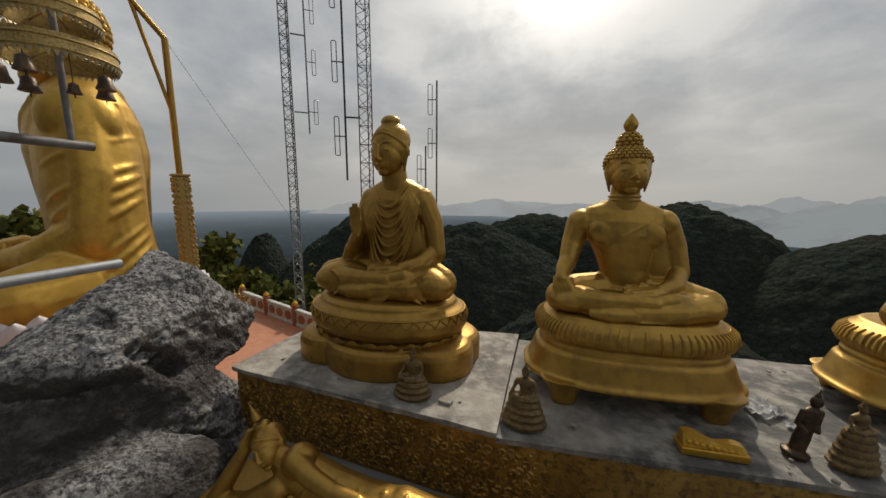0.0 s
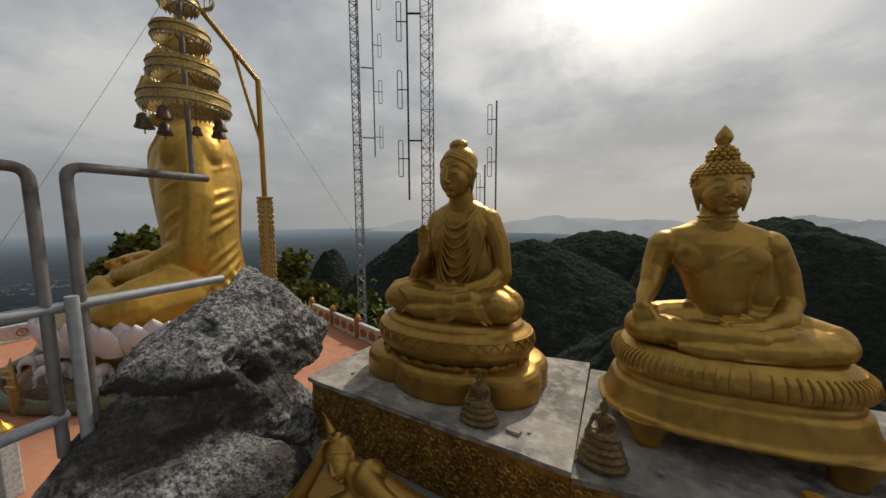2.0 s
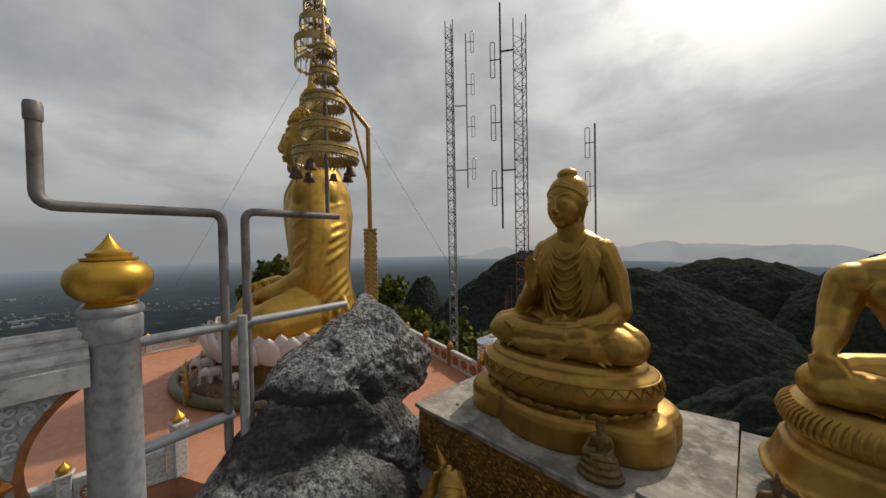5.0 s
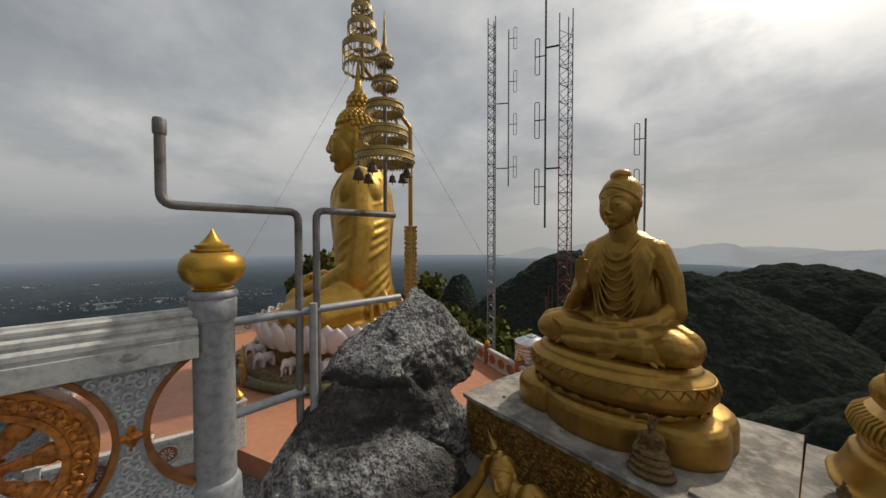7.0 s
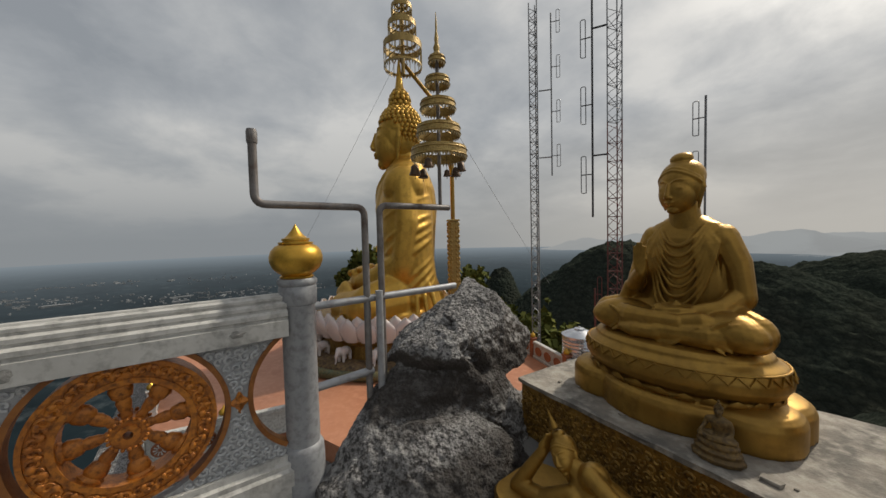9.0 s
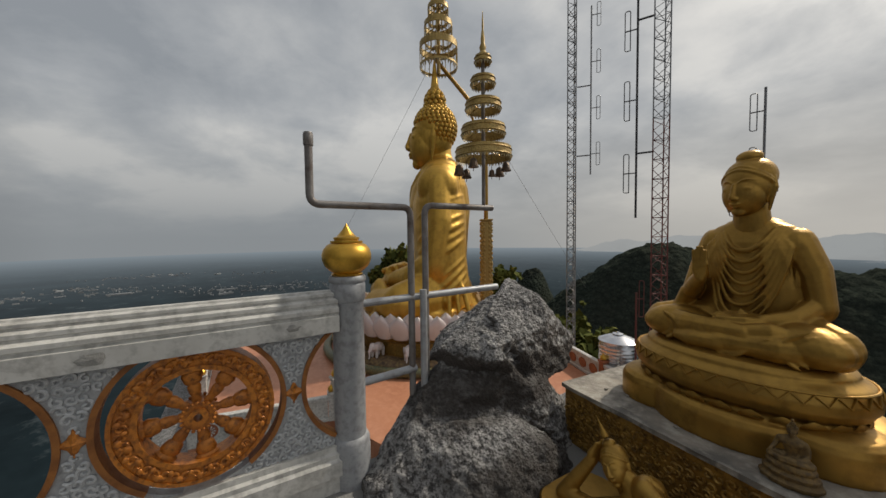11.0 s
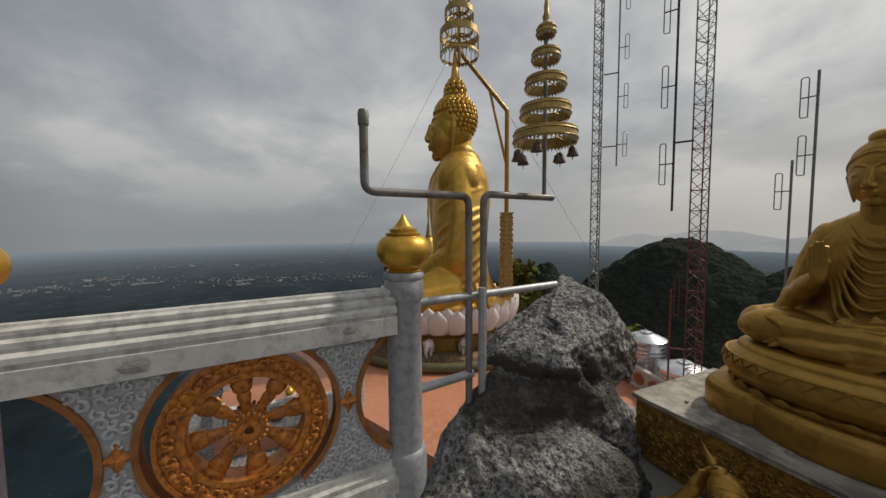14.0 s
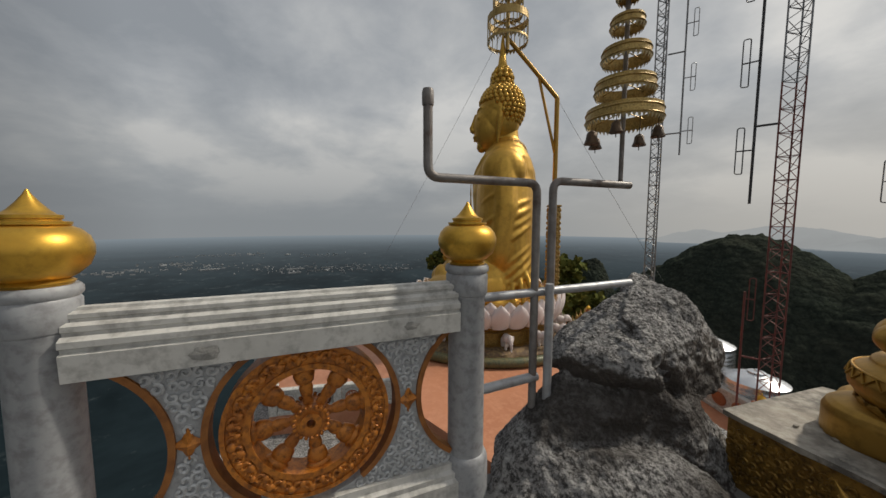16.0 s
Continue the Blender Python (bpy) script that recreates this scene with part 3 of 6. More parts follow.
def balustrade():
    root = empty("balustrade")
    bm = bmesh.new()
    moulding(bm, RAIL_Y0, RAIL_Y1, both_sides([(0.088, 0.945), (0.092, 1.035), (0.078, 1.040), (0.078, 1.052), (0.089, 1.057), (0.089, 1.078), (0.070, 1.090), (0.061, 1.088), (0.061, 1.100), (0.068, 1.104), (0.068, 1.122), (0.050, 1.132), (0.041, 1.130), (0.041, 1.140), (0.047, 1.144), (0.047, 1.158), (0.030, 1.166), (0.022, 1.162), (0.018, 1.174)]))
    part("top_rail", bm, WHITE, root, "white moulded top rail with flaking paint")
    bm = bmesh.new()
    moulding(bm, RAIL_Y0, RAIL_Y1, both_sides([(0.085, 0.10), (0.085, 0.185), (0.070, 0.20), (0.070, 0.225), (0.052, 0.235), (0.050, 0.266)]))
    part("bottom_rail", bm, WHITE, root, "white moulded bottom rail")
    bm = bmesh.new()
    box(bm, (BX, (RAIL_Y0 + RAIL_Y1) / 2, 0.04), (0.14, RAIL_Y1 - RAIL_Y0, 0.12))
    part("kerb", bm, WHITE, root)
    for y, z, w, h, seed in ((-0.985, 0.99, 0.095, 0.052, 1.0), (-0.22, 1.00, 0.065, 0.034, 2.0)):
        bm = bmesh.new()
        n = 22
        ring = []
        for k in range(n):
            a = 2 * math.pi * k / n
            q = 0.5 + 0.28 * noise.noise(Vector((math.cos(a) * 1.6, math.sin(a) * 1.6, seed)))
            ring.append(bm.verts.new((BX + 0.0925, y + w * q * math.cos(a), z + h * q * math.sin(a))))
        mid = bm.verts.new((BX + 0.096, y, z))
        for k in range(n):
            bm.faces.new((ring[k], ring[(k + 1) % n], mid))
        bmesh.ops.recalc_face_normals(bm, faces=bm.faces)
        part("mortar_patch", bm, PATCH, root, "bare grey mortar patch")
    rnd = random.Random(8)
    for k in (-1, 0):
        yl, yr = HUB_Y + k * PITCH, HUB_Y + (k + 1) * PITCH
        bm = bmesh.new()
        spandrel(bm, yl, yr, 0.262, 0.948, 0.024)
        bmesh.ops.recalc_face_normals(bm, faces=bm.faces)
        part("spandrel_panel", bm, SILVER_RECESS, root, "silver painted web between round openings")
        bm = bmesh.new()
        ym = (yl + yr) / 2
        step = 0.041
        for row in range(16):
            zz = 0.285 + row * step
            h = math.sqrt(max(0.0, HOLE ** 2 - (zz - HUB_Z) ** 2))
            w = (yr - h) - (yl + h) - 0.035
            if abs(zz - HUB_Z) < 0.05:
                continue
            m = max(1, int(w / step))
            for q in range(m):
                yy = ym + (q - (m - 1) / 2) * step
                if RAIL_Y0 + 0.02 < yy < RAIL_Y1 - 0.02:
                    for face in (BX + 0.026, BX - 0.026):
                        scroll(bm, yy + rnd.uniform(-0.006, 0.006), zz + rnd.uniform(-0.006, 0.006), rnd.uniform(0.019, 0.027), 1 if (q + row) % 2 else -1, face, rnd.uniform(0, 6.28))
        part("scroll_relief", bm, SILVER, root, "cast silver scrolls", smooth=True)["kind"] = "stuff"
        bm = bmesh.new()
        for x in (BX + 0.03, BX - 0.03):
            vs = [bm.verts.new((x + (0.012 if x > BX else -0.012) * q, ym + a, HUB_Z + b)) for q in (0,) for a, b in ((0.055, 0), (0.02, 0.024), (0, 0.065), (-0.02, 0.024), (-0.055, 0), (-0.02, -0.024), (0, -0.065), (0.02, -0.024))]
            tip = bm.verts.new((x + (0.022 if x > BX else -0.022), ym, HUB_Z))
            for q in range(8):
                bm.faces.new((vs[q], vs[(q + 1) % 8], tip))
        bmesh.ops.recalc_face_normals(bm, faces=bm.faces)
        part("star_boss", bm, WHEEL, root, "orange gold four-pointed boss")
    for k in (-1, 0, 1):
        yc = HUB_Y + k * PITCH
        a_top = math.asin((0.945 - HUB_Z) / HOLE)
        spans = []
        if k > -1:
            spans.append((math.pi - a_top, math.pi + a_top))
        if k < 1:
            spans.append((-a_top, a_top))
        for a0, a1 in spans:
            bm = bmesh.new()
            annulus(bm, yc, HUB_Z, HOLE - 0.012, HOLE + 0.012, BX - 0.036, BX + 0.036, 30, a0, a1)
            bmesh.ops.recalc_face_normals(bm, faces=bm.faces)
            part("opening_trim", bm, TRIM, root, "brown painted edge of a round opening")
    return tagged(root, "white and silver balustrade with a dharma wheel", "balustrade")


def dharma_wheel(parent):
    wheel = empty("dharma_wheel")
    wheel.parent = parent
    rnd = random.Random(12)
    x0, x1 = BX - 0.045, BX + 0.045
    bm = bmesh.new()
    annulus(bm, HUB_Y, HUB_Z, 0.232, 0.318, x0, x1, 64)
    annulus(bm, HUB_Y, HUB_Z, 0.222, 0.246, x0 - 0.008, x1 + 0.008, 64)
    annulus(bm, HUB_Y, HUB_Z, 0.308, 0.326, x0 - 0.008, x1 + 0.008, 64)
    bmesh.ops.recalc_face_normals(bm, faces=bm.faces)
    part("rim", bm, WHEEL, wheel, "carved orange gold rim")
    bm = bmesh.new()
    for k in range(44):
        a = 2 * math.pi * k / 44
        r = 0.278 + (0.012 if k % 2 else -0.012)
        p = (x1 + 0.002, HUB_Y + r * math.cos(a), HUB_Z + r * math.sin(a))
        ball(bm, p, (0.011, 0.018 * rnd.uniform(0.7, 1.2), 0.018 * rnd.uniform(0.7, 1.2)), seg=8)
        scroll(bm, HUB_Y + 0.277 * math.cos(a + 0.07), HUB_Z + 0.277 * math.sin(a + 0.07), 0.022, 1 if k % 2 else -1, x1 + 0.001)
    part("rim_carving", bm, WHEEL, wheel, smooth=True)
    for k in range(8):
        a = math.pi / 8 * 2 * k + 0.12
        bm = bmesh.new()
        rot = Matrix.Rotation(a - math.pi / 2, 3, "X")
        lathe(bm, [(0.020, 0.05), (0.023, 0.075), (0.018, 0.085), (0.024, 0.10), (0.029, 0.13), (0.025, 0.145), (0.036, 0.155), (0.045, 0.19), (0.040, 0.205), (0.052, 0.215), (0.050, 0.238)], 14, sx=0.62, sy=1.0)
        bmesh.ops.rotate(bm, verts=bm.verts, matrix=rot)
        bmesh.ops.translate(bm, verts=bm.verts, vec=(BX, HUB_Y, HUB_Z))
        part("spoke", bm, WHEEL, wheel, smooth=True)
    bm = bmesh.new()
    annulus(bm, HUB_Y, HUB_Z, 0.022, 0.062, x0 - 0.012, x1 + 0.012, 32)
    annulus(bm, HUB_Y, HUB_Z, 0.018, 0.042, x0 - 0.022, x1 + 0.022, 32)
    for k in range(20):
        a = 2 * math.pi * k / 20
        for x in (x0 - 0.012, x1 + 0.012):
            ball(bm, (x, HUB_Y + 0.067 * math.cos(a), HUB_Z + 0.067 * math.sin(a)), 0.009, seg=8)
    part("hub", bm, WHEEL, wheel, "beaded round hub")


dharma_wheel(balustrade())


def ball_post(x, y, label):
    root = empty("baluster_post", Matrix.Translation((x, y, 0)))
    bm = bmesh.new()
    lathe(bm, [(0.115, -0.02), (0.115, 0.20), (0.112, 0.26), (0.100, 0.285), (0.092, 0.29), (0.091, 1.09), (0.094, 1.095), (0.094, 1.10)], 40)
    part("shaft", bm, POST, root, smooth=True)
    bm = bmesh.new()
    lathe(bm, [(0.095, 1.101), (0.102, 1.11), (0.104, 1.20), (0.098, 1.21), (0.108, 1.222), (0.108, 1.24), (0.100, 1.252)], 40)
    part("capital", bm, POST, root, "grey moulded capital", smooth=True)
    bm = bmesh.new()
    lathe(bm, [(0.085, 1.252), (0.092, 1.262), (0.080, 1.272), (0.100, 1.284), (0.128, 1.312), (0.142, 1.350), (0.143, 1.378), (0.133, 1.410), (0.112, 1.434), (0.088, 1.446), (0.094, 1.449), (0.094, 1.458), (0.070, 1.460), (0.070, 1.466), (0.075, 1.468), (0.075, 1.479), (0.060, 1.482), (0.045, 1.496), (0.026, 1.520), (0.010, 1.545), (0.003, 1.560)], 48)
    part("ball_finial", bm, GOLD_BALL, root, "gold painted ball with a pointed tip", smooth=True)
    return tagged(root, label, "post", "balustrade posts")


POST_A = ball_post(-2.17, 0.095, "round grey post with a gold ball finial beside the rock")
ball_post(-2.17, -1.455, "round grey post with a gold ball finial")

# ---- pipe stand ----
PX = -2.20


def bend(pts, r=0.06, n=5):
    """Rounds the corners of a broken line."""
    pts = [Vector(p) for p in pts]
    out = [pts[0]]
    for a, b, c in zip(pts, pts[1:], pts[2:]):
        u, v = (a - b).normalized(), (c - b).normalized()
        for k in range(n + 1):
            t = k / n
            out.append(b + u * r * (1 - t) ** 2 + v * r * t ** 2)
    return out + [pts[-1]]


def pipe_stand():
    root = empty("pipe_stand")
    bm = bmesh.new()
    tube(bm, bend([(PX, -0.1, 2.06), (PX, -0.1, 1.672), (PX, 0.533, 1.672), (PX, 0.533, 0.40)]), 0.0225, 14)
    lathe(bm, [(0.026, 2.0), (0.028, 2.01), (0.028, 2.06), (0.024, 2.075)], 16, (PX, -0.1, 0))
    part("bent_pipe", bm, PIPE_RUST, root, "weathered grey pipe bent to a step", smooth=True)
    bm = bmesh.new()
    tube(bm, bend([(PX, 1.235, 1.69), (PX, 0.642, 1.69), (PX, 0.642, 0.40)]), 0.0225, 14)
    part("arm_pipe", bm, PIPE_RUST, root, "weathered pipe with a level arm", smooth=True)
    bm = bmesh.new()
    tube(bm, [(PX + 0.045, 0.60, 1.12), (PX + 0.045, 0.60, 0.36)], 0.024, 14)
    part("short_pipe", bm, PIPE, root, smooth=True)
    bm = bmesh.new()
    tube(bm, [(PX, 0.17, 1.065), (PX, 1.28, 1.075)], 0.024, 14)
    part("upper_rail", bm, PIPE, root, "galvanised rail", smooth=True)
    bm = bmesh.new()
    tube(bm, [(PX, 0.17, 0.565), (PX, 0.56, 0.58)], 0.026, 14)
    part("lower_rail", bm, PIPE, root, smooth=True)
    return tagged(root, "grey pipe handrail stand set into the rock", "handrail")


pipe_stand()


def tiered_umbrella(name, m, tiers, pole, spire, mat, label, bells=None, scale=1.0, cage=False):
    """A ceremonial umbrella of openwork bands on a pole. tiers: (radius, band foot, band top); spire: (foot, tip)."""
    root = empty(name, m)
    bm = bmesh.new()
    tube(bm, [(0, 0, pole[0]), (0, 0, pole[1])], 0.014 * scale, 10)
    part("pole", bm, PIPE_RUST if scale < 3 else mat, root, smooth=True)
    for r, z0, z1 in tiers:
        bm = bmesh.new()
        seg = 48
        t = 0.006 * scale
        rings = []
        prof = [(r - t, z0), (r, z0), (r + 0.005 * scale, z0 + 0.10 * (z1 - z0)), (r - 0.001 * scale, z0 + 0.18 * (z1 - z0)), (r - 0.004 * scale, z0 + 0.62 * (z1 - z0)), (r + 0.002 * scale, z0 + 0.70 * (z1 - z0)), (r - 0.005 * scale, z0 + 0.80 * (z1 - z0)), (r - 0.006 * scale, z1), (r - 0.006 * scale - t, z1)]
        bands = [prof]
        if cage:
            bands = [[(r - t, a), (r, a), (r - 0.002 * scale, b), (r - t, b)] for a, b in ((z0, z0 + 0.10), (z0 + 0.72 * (z1 - z0), z1))]
        for profile in bands:
            rings = [[bm.verts.new((q * math.cos(2 * math.pi * k / seg), q * math.sin(2 * math.pi * k / seg), z)) for k in range(seg)] for q, z in profile]
            for a, b in zip(rings, rings[1:] + rings[:1]):
                for k in range(seg):
                    bm.faces.new((a[k], a[(k + 1) % seg], b[(k + 1) % seg], b[k]))
        ribs = bmesh.new()
        if cage:
            for k in range(20):
                a = 2 * math.pi * k / 20
                tube(ribs, [((r - 0.02) * math.cos(a), (r - 0.02) * math.sin(a), z0), ((r - 0.02) * math.cos(a), (r - 0.02) * math.sin(a), z1)], 0.018, 5)
        bmesh.ops.recalc_face_normals(bm, faces=bm.faces)
        tier = part("tier_band", bm, mat, root, "openwork gilt band", smooth=False)
        if cage:
            part("ribs", ribs, mat, tier)["kind"] = "stuff"
        bm = bmesh.new()
        n = max(14, int(2 * math.pi * r / (0.026 * scale)))
        for k in range(n):
            a = 2 * math.pi * k / n
            c, s = math.cos(a), math.sin(a)
            w = math.pi * r / n * 0.8
            h = 0.024 * scale
            mid = Vector((r * c, r * s, z0))
            tan = Vector((-s, c, 0))
            v1, v2, v3 = mid - tan * w, mid + tan * w, mid + Vector((-c * 0.01 * scale, -s * 0.01 * scale, -h))
            inn = Vector((-c, -s, 0)) * 0.003 * scale
            f = [bm.verts.new(p) for p in (v1, v2, v3, v1 + inn, v2 + inn, v3 + inn)]
            for idx in ((0, 1, 2), (5, 4, 3), (0, 3, 4, 1), (1, 4, 5, 2), (2, 5, 3, 0)):
                bm.faces.new([f[i] for i in idx])
        part("band_fringe", bm, FRINGE, tier, "pale leaf-shaped fringe", smooth=False)["kind"] = "stuff"
        bm = bmesh.new()
        for k in range(8):
            a = math.pi / 4 * k
            tube(bm, [(0, 0, z1 - 0.01 * scale), ((r - 0.01 * scale) * math.cos(a), (r - 0.01 * scale) * math.sin(a), z0 + 0.5 * (z1 - z0))], 0.0035 * scale, 5)
        part("spokes", bm, mat, tier)["kind"] = "stuff"
    bm = bmesh.new()
    z0, z1 = spire
    h = z1 - z0
    lathe(bm, [(0.02 * scale, z0), (0.034 * scale, z0 + 0.05 * h), (0.02 * scale, z0 + 0.12 * h), (0.026 * scale, z0 + 0.2 * h), (0.014 * scale, z0 + 0.3 * h), (0.016 * scale, z0 + 0.4 * h), (0.007 * scale, z0 + 0.6 * h), (0.008 * scale, z0 + 0.7 * h), (0.002 * scale, z1)], 16)
    part("spire", bm, mat, root, smooth=True)
    for a, r, drop, s in bells or ():
        bm = bmesh.new()
        x, y = r * math.cos(radians(a)), r * math.sin(radians(a))
        top = tiers[0][1] - drop
        lathe(bm, [(0.006 * s, top), (0.012 * s, top - 0.004), (0.022 * s, top - 0.012 * s), (0.026 * s, top - 0.04 * s), (0.034 * s, top - 0.058 * s), (0.034 * s, top - 0.062 * s), (0.028 * s, top - 0.062 * s)], 16, (x, y, 0))
        tube(bm, [(x, y, top), (x, y, tiers[0][1] + 0.01)], 0.002, 5)
        tube(bm, [(x, y, top - 0.05 * s), (x, y, top - 0.085 * s)], 0.003, 5)
        part("bell", bm, BRONZE, root, "small dark bronze bell", smooth=True)
    return tagged(root, label, "umbrella")


tiered_umbrella("tiered_umbrella", Matrix.Translation((PX, 1.155, 0)),
                [(0.214, 2.062, 2.138), (0.168, 2.232, 2.304), (0.136, 2.422, 2.488), (0.094, 2.607, 2.665), (0.064, 2.772, 2.824)],
                (1.69, 2.84), (2.82, 3.15), GOLD_DULL, "five-tiered gilt ceremonial umbrella hung with bells",
                [(20, 0.19, 0.05, 1.1), (100, 0.19, 0.04, 1.2), (190, 0.18, 0.05, 1.2), (250, 0.19, 0.05, 1.3), (300, 0.19, 0.03, 1.1), (345, 0.15, 0.11, 0.8)])

# ---- rock ----


def boulder():
    bm = bmesh.new()
    for pts in ([(-2.44, 1.62, 1.09), (-2.36, 1.50, 1.08), (-2.05, 1.55, 1.03), (-1.98, 1.57, 0.96), (-1.89, 1.52, 0.82), (-1.85, 1.42, 0.40), (-1.90, 1.75, 0.42), (-1.85, 1.18, 0.58), (-1.86, 1.10, 0.72), (-2.1, 1.1, 0.9), (-2.0, 1.95, 0.6), (-2.5, 1.9, 0.5), (-2.6, 1.5, 0.7), (-1.84, 1.3, 0.44)],
                [(-2.16, 0.72, 0.70), (-2.06, 0.78, 0.66), (-1.82, 0.94, 0.66), (-1.79, 1.08, 0.66), (-1.87, 0.97, 0.74), (-2.0, 1.3, 0.93), (-2.3, 1.35, 1.0), (-2.45, 0.9, 0.72), (-2.3, 0.68, 0.58), (-1.83, 1.1, 0.56), (-2.0, 0.85, 0.57)],
                [(-2.2, 0.80, 0.62), (-1.97, 0.96, 0.60), (-1.84, 1.15, 0.60), (-1.88, 1.42, 0.5), (-1.84, 1.42, 0.25), (-1.80, 1.12, 0.30), (-1.99, 0.76, 0.36), (-2.25, 0.55, 0.40), (-2.05, 0.50, 0.40), (-1.96, 0.36, 0.26), (-2.1, 0.22, 0.12), (-1.95, 0.10, -0.1), (-1.6, 1.45, -0.1), (-1.75, 1.8, -0.1), (-2.6, 1.9, -0.1), (-2.7, 0.6, -0.1), (-2.5, 1.5, 0.6), (-1.8, 0.8, -0.1)],
                [(-1.92, 0.46, 0.31), (-1.80, 0.64, 0.365), (-1.63, 0.96, 0.32), (-1.52, 1.09, 0.21), (-1.58, 1.32, 0.10), (-1.74, 0.50, 0.28), (-1.50, 0.72, 0.14), (-1.35, 0.95, -0.1), (-1.9, 0.12, 0.10), (-1.85, 0.05, -0.1), (-1.45, 0.45, -0.1), (-2.2, 0.15, 0.0), (-1.5, 1.38, -0.1), (-1.95, 0.8, 0.30), (-1.76, 1.1, 0.28)]):
        b2 = bmesh.new()
        for p in pts:
            b2.verts.new(p)
        got = bmesh.ops.convex_hull(b2, input=b2.verts)
        bmesh.ops.delete(b2, geom=[g for g in got["geom_interior"] if isinstance(g, bmesh.types.BMVert)], context="VERTS")
        me = bpy.data.meshes.new("hull")
        b2.to_mesh(me)
        b2.free()
        bm.from_mesh(me)
    out = melted(bm, 0.012, 3)
    out.normal_update()
    out_way = Vector((0.78, -0.57, 0.26)).normalized()
    joint = [Vector(p) for p in ((-2.20, 1.18, 0.83), (-2.13, 1.15, 0.80), (-2.00, 1.19, 0.66), (-1.87, 1.28, 0.49))]
    moves = []
    for v in out.verts:
        p = v.co
        d = 0.018 * noise.fractal(p * 2.6, 0.9, 2.0, 3) + 0.009 * (noise.ridged_multi_fractal(p * 5.0, 0.9, 2.1, 4, 1.0, 2.0) - 1.1) + 0.012 * noise.fractal(p * 17, 0.8, 2.1, 4)
        # the joint between the two upper stones
        if v.normal.dot(out_way) > 0:
            near = 9.0
            for a, b in zip(joint, joint[1:]):
                k = min(1.0, max(0.0, (p - a).dot(b - a) / (b - a).length_squared))
                e = p - a.lerp(b, k)
                near = min(near, (e - out_way * e.dot(out_way)).length)
            d -= 0.070 * math.exp(-(near / 0.032) ** 2)
        moves.append(p + v.normal * d)
    for v, p in zip(out.verts, moves):
        v.co = p
    return out


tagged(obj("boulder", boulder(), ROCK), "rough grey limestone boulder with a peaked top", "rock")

# ---- statues ----


def loft(bm, sections, seg=28):
    """Elliptic sections (cx, cy, z, rx, ry) joined into one closed skin."""
    rings = [[bm.verts.new((cx + rx * math.cos(2 * math.pi * k / seg), cy + ry * math.sin(2 * math.pi * k / seg), z)) for k in range(seg)] for cx, cy, z, rx, ry in sections]
    for a, b in zip(rings, rings[1:]):
        for k in range(seg):
            bm.faces.new((a[k], a[(k + 1) % seg], b[(k + 1) % seg], b[k]))
    bm.faces.new(rings[0][::-1])
    bm.faces.new(rings[-1])


TORSO = [(0.0, 0.07, 0.01, 0.24, 0.19), (0.0, 0.075, 0.09, 0.185, 0.155), (0.0, 0.07, 0.17, 0.150, 0.128), (0.0, 0.068, 0.24, 0.146, 0.122), (0.0, 0.065, 0.33, 0.178, 0.132), (0.0, 0.065, 0.42, 0.226, 0.142), (0.0, 0.068, 0.49, 0.262, 0.130), (0.0, 0.072, 0.530, 0.265, 0.110), (0.0, 0.072, 0.558, 0.215, 0.092), (0.0, 0.070, 0.580, 0.140, 0.082), (0.0, 0.066, 0.598, 0.095, 0.078), (0.0, 0.06, 0.615, 0.080, 0.076), (0.0, 0.05, 0.76, 0.074, 0.075)]


def torso_at(z):
    for a, b in zip(TORSO, TORSO[1:]):
        if a[2] <= z <= b[2]:
            k = (z - a[2]) / (b[2] - a[2])
            return [p + (q - p) * k for p, q in zip(a, b)]
    return TORSO[-1]


def on_torso(angle, z, lift=0.0, wide=1.0, deep=1.0):
    """A point of the torso's skin; angle 0 looks ahead (-y), positive to +x."""
    cx, cy, zz, rx, ry = torso_at(z)
    return (cx + (rx * wide + lift) * math.sin(angle), cy - (ry * deep + lift) * math.cos(angle), z)


def hand(bm, wrist, tip, spread, r=0.026, thumb=None):
    """A palm with four fingers from wrist to tip; spread is the way across the palm."""
    w, t, s = Vector(wrist), Vector(tip), Vector(spread)
    for k in range(4):
        o = s * (k - 1.5)
        tube(bm, [w + o * 0.5, w + (t - w) * 0.3 + o * 0.9, w + (t - w) * 0.55 + o, t + o * 1.1 - (t - w) * (0.12 if k in (0, 3) else 0.0)], [r * 0.9, r * 0.95, r * 0.62, r * 0.40], 8)
    if thumb:
        tube(bm, [w + (t - w) * 0.2, Vector(thumb)], [r * 0.75, r * 0.45], 8)


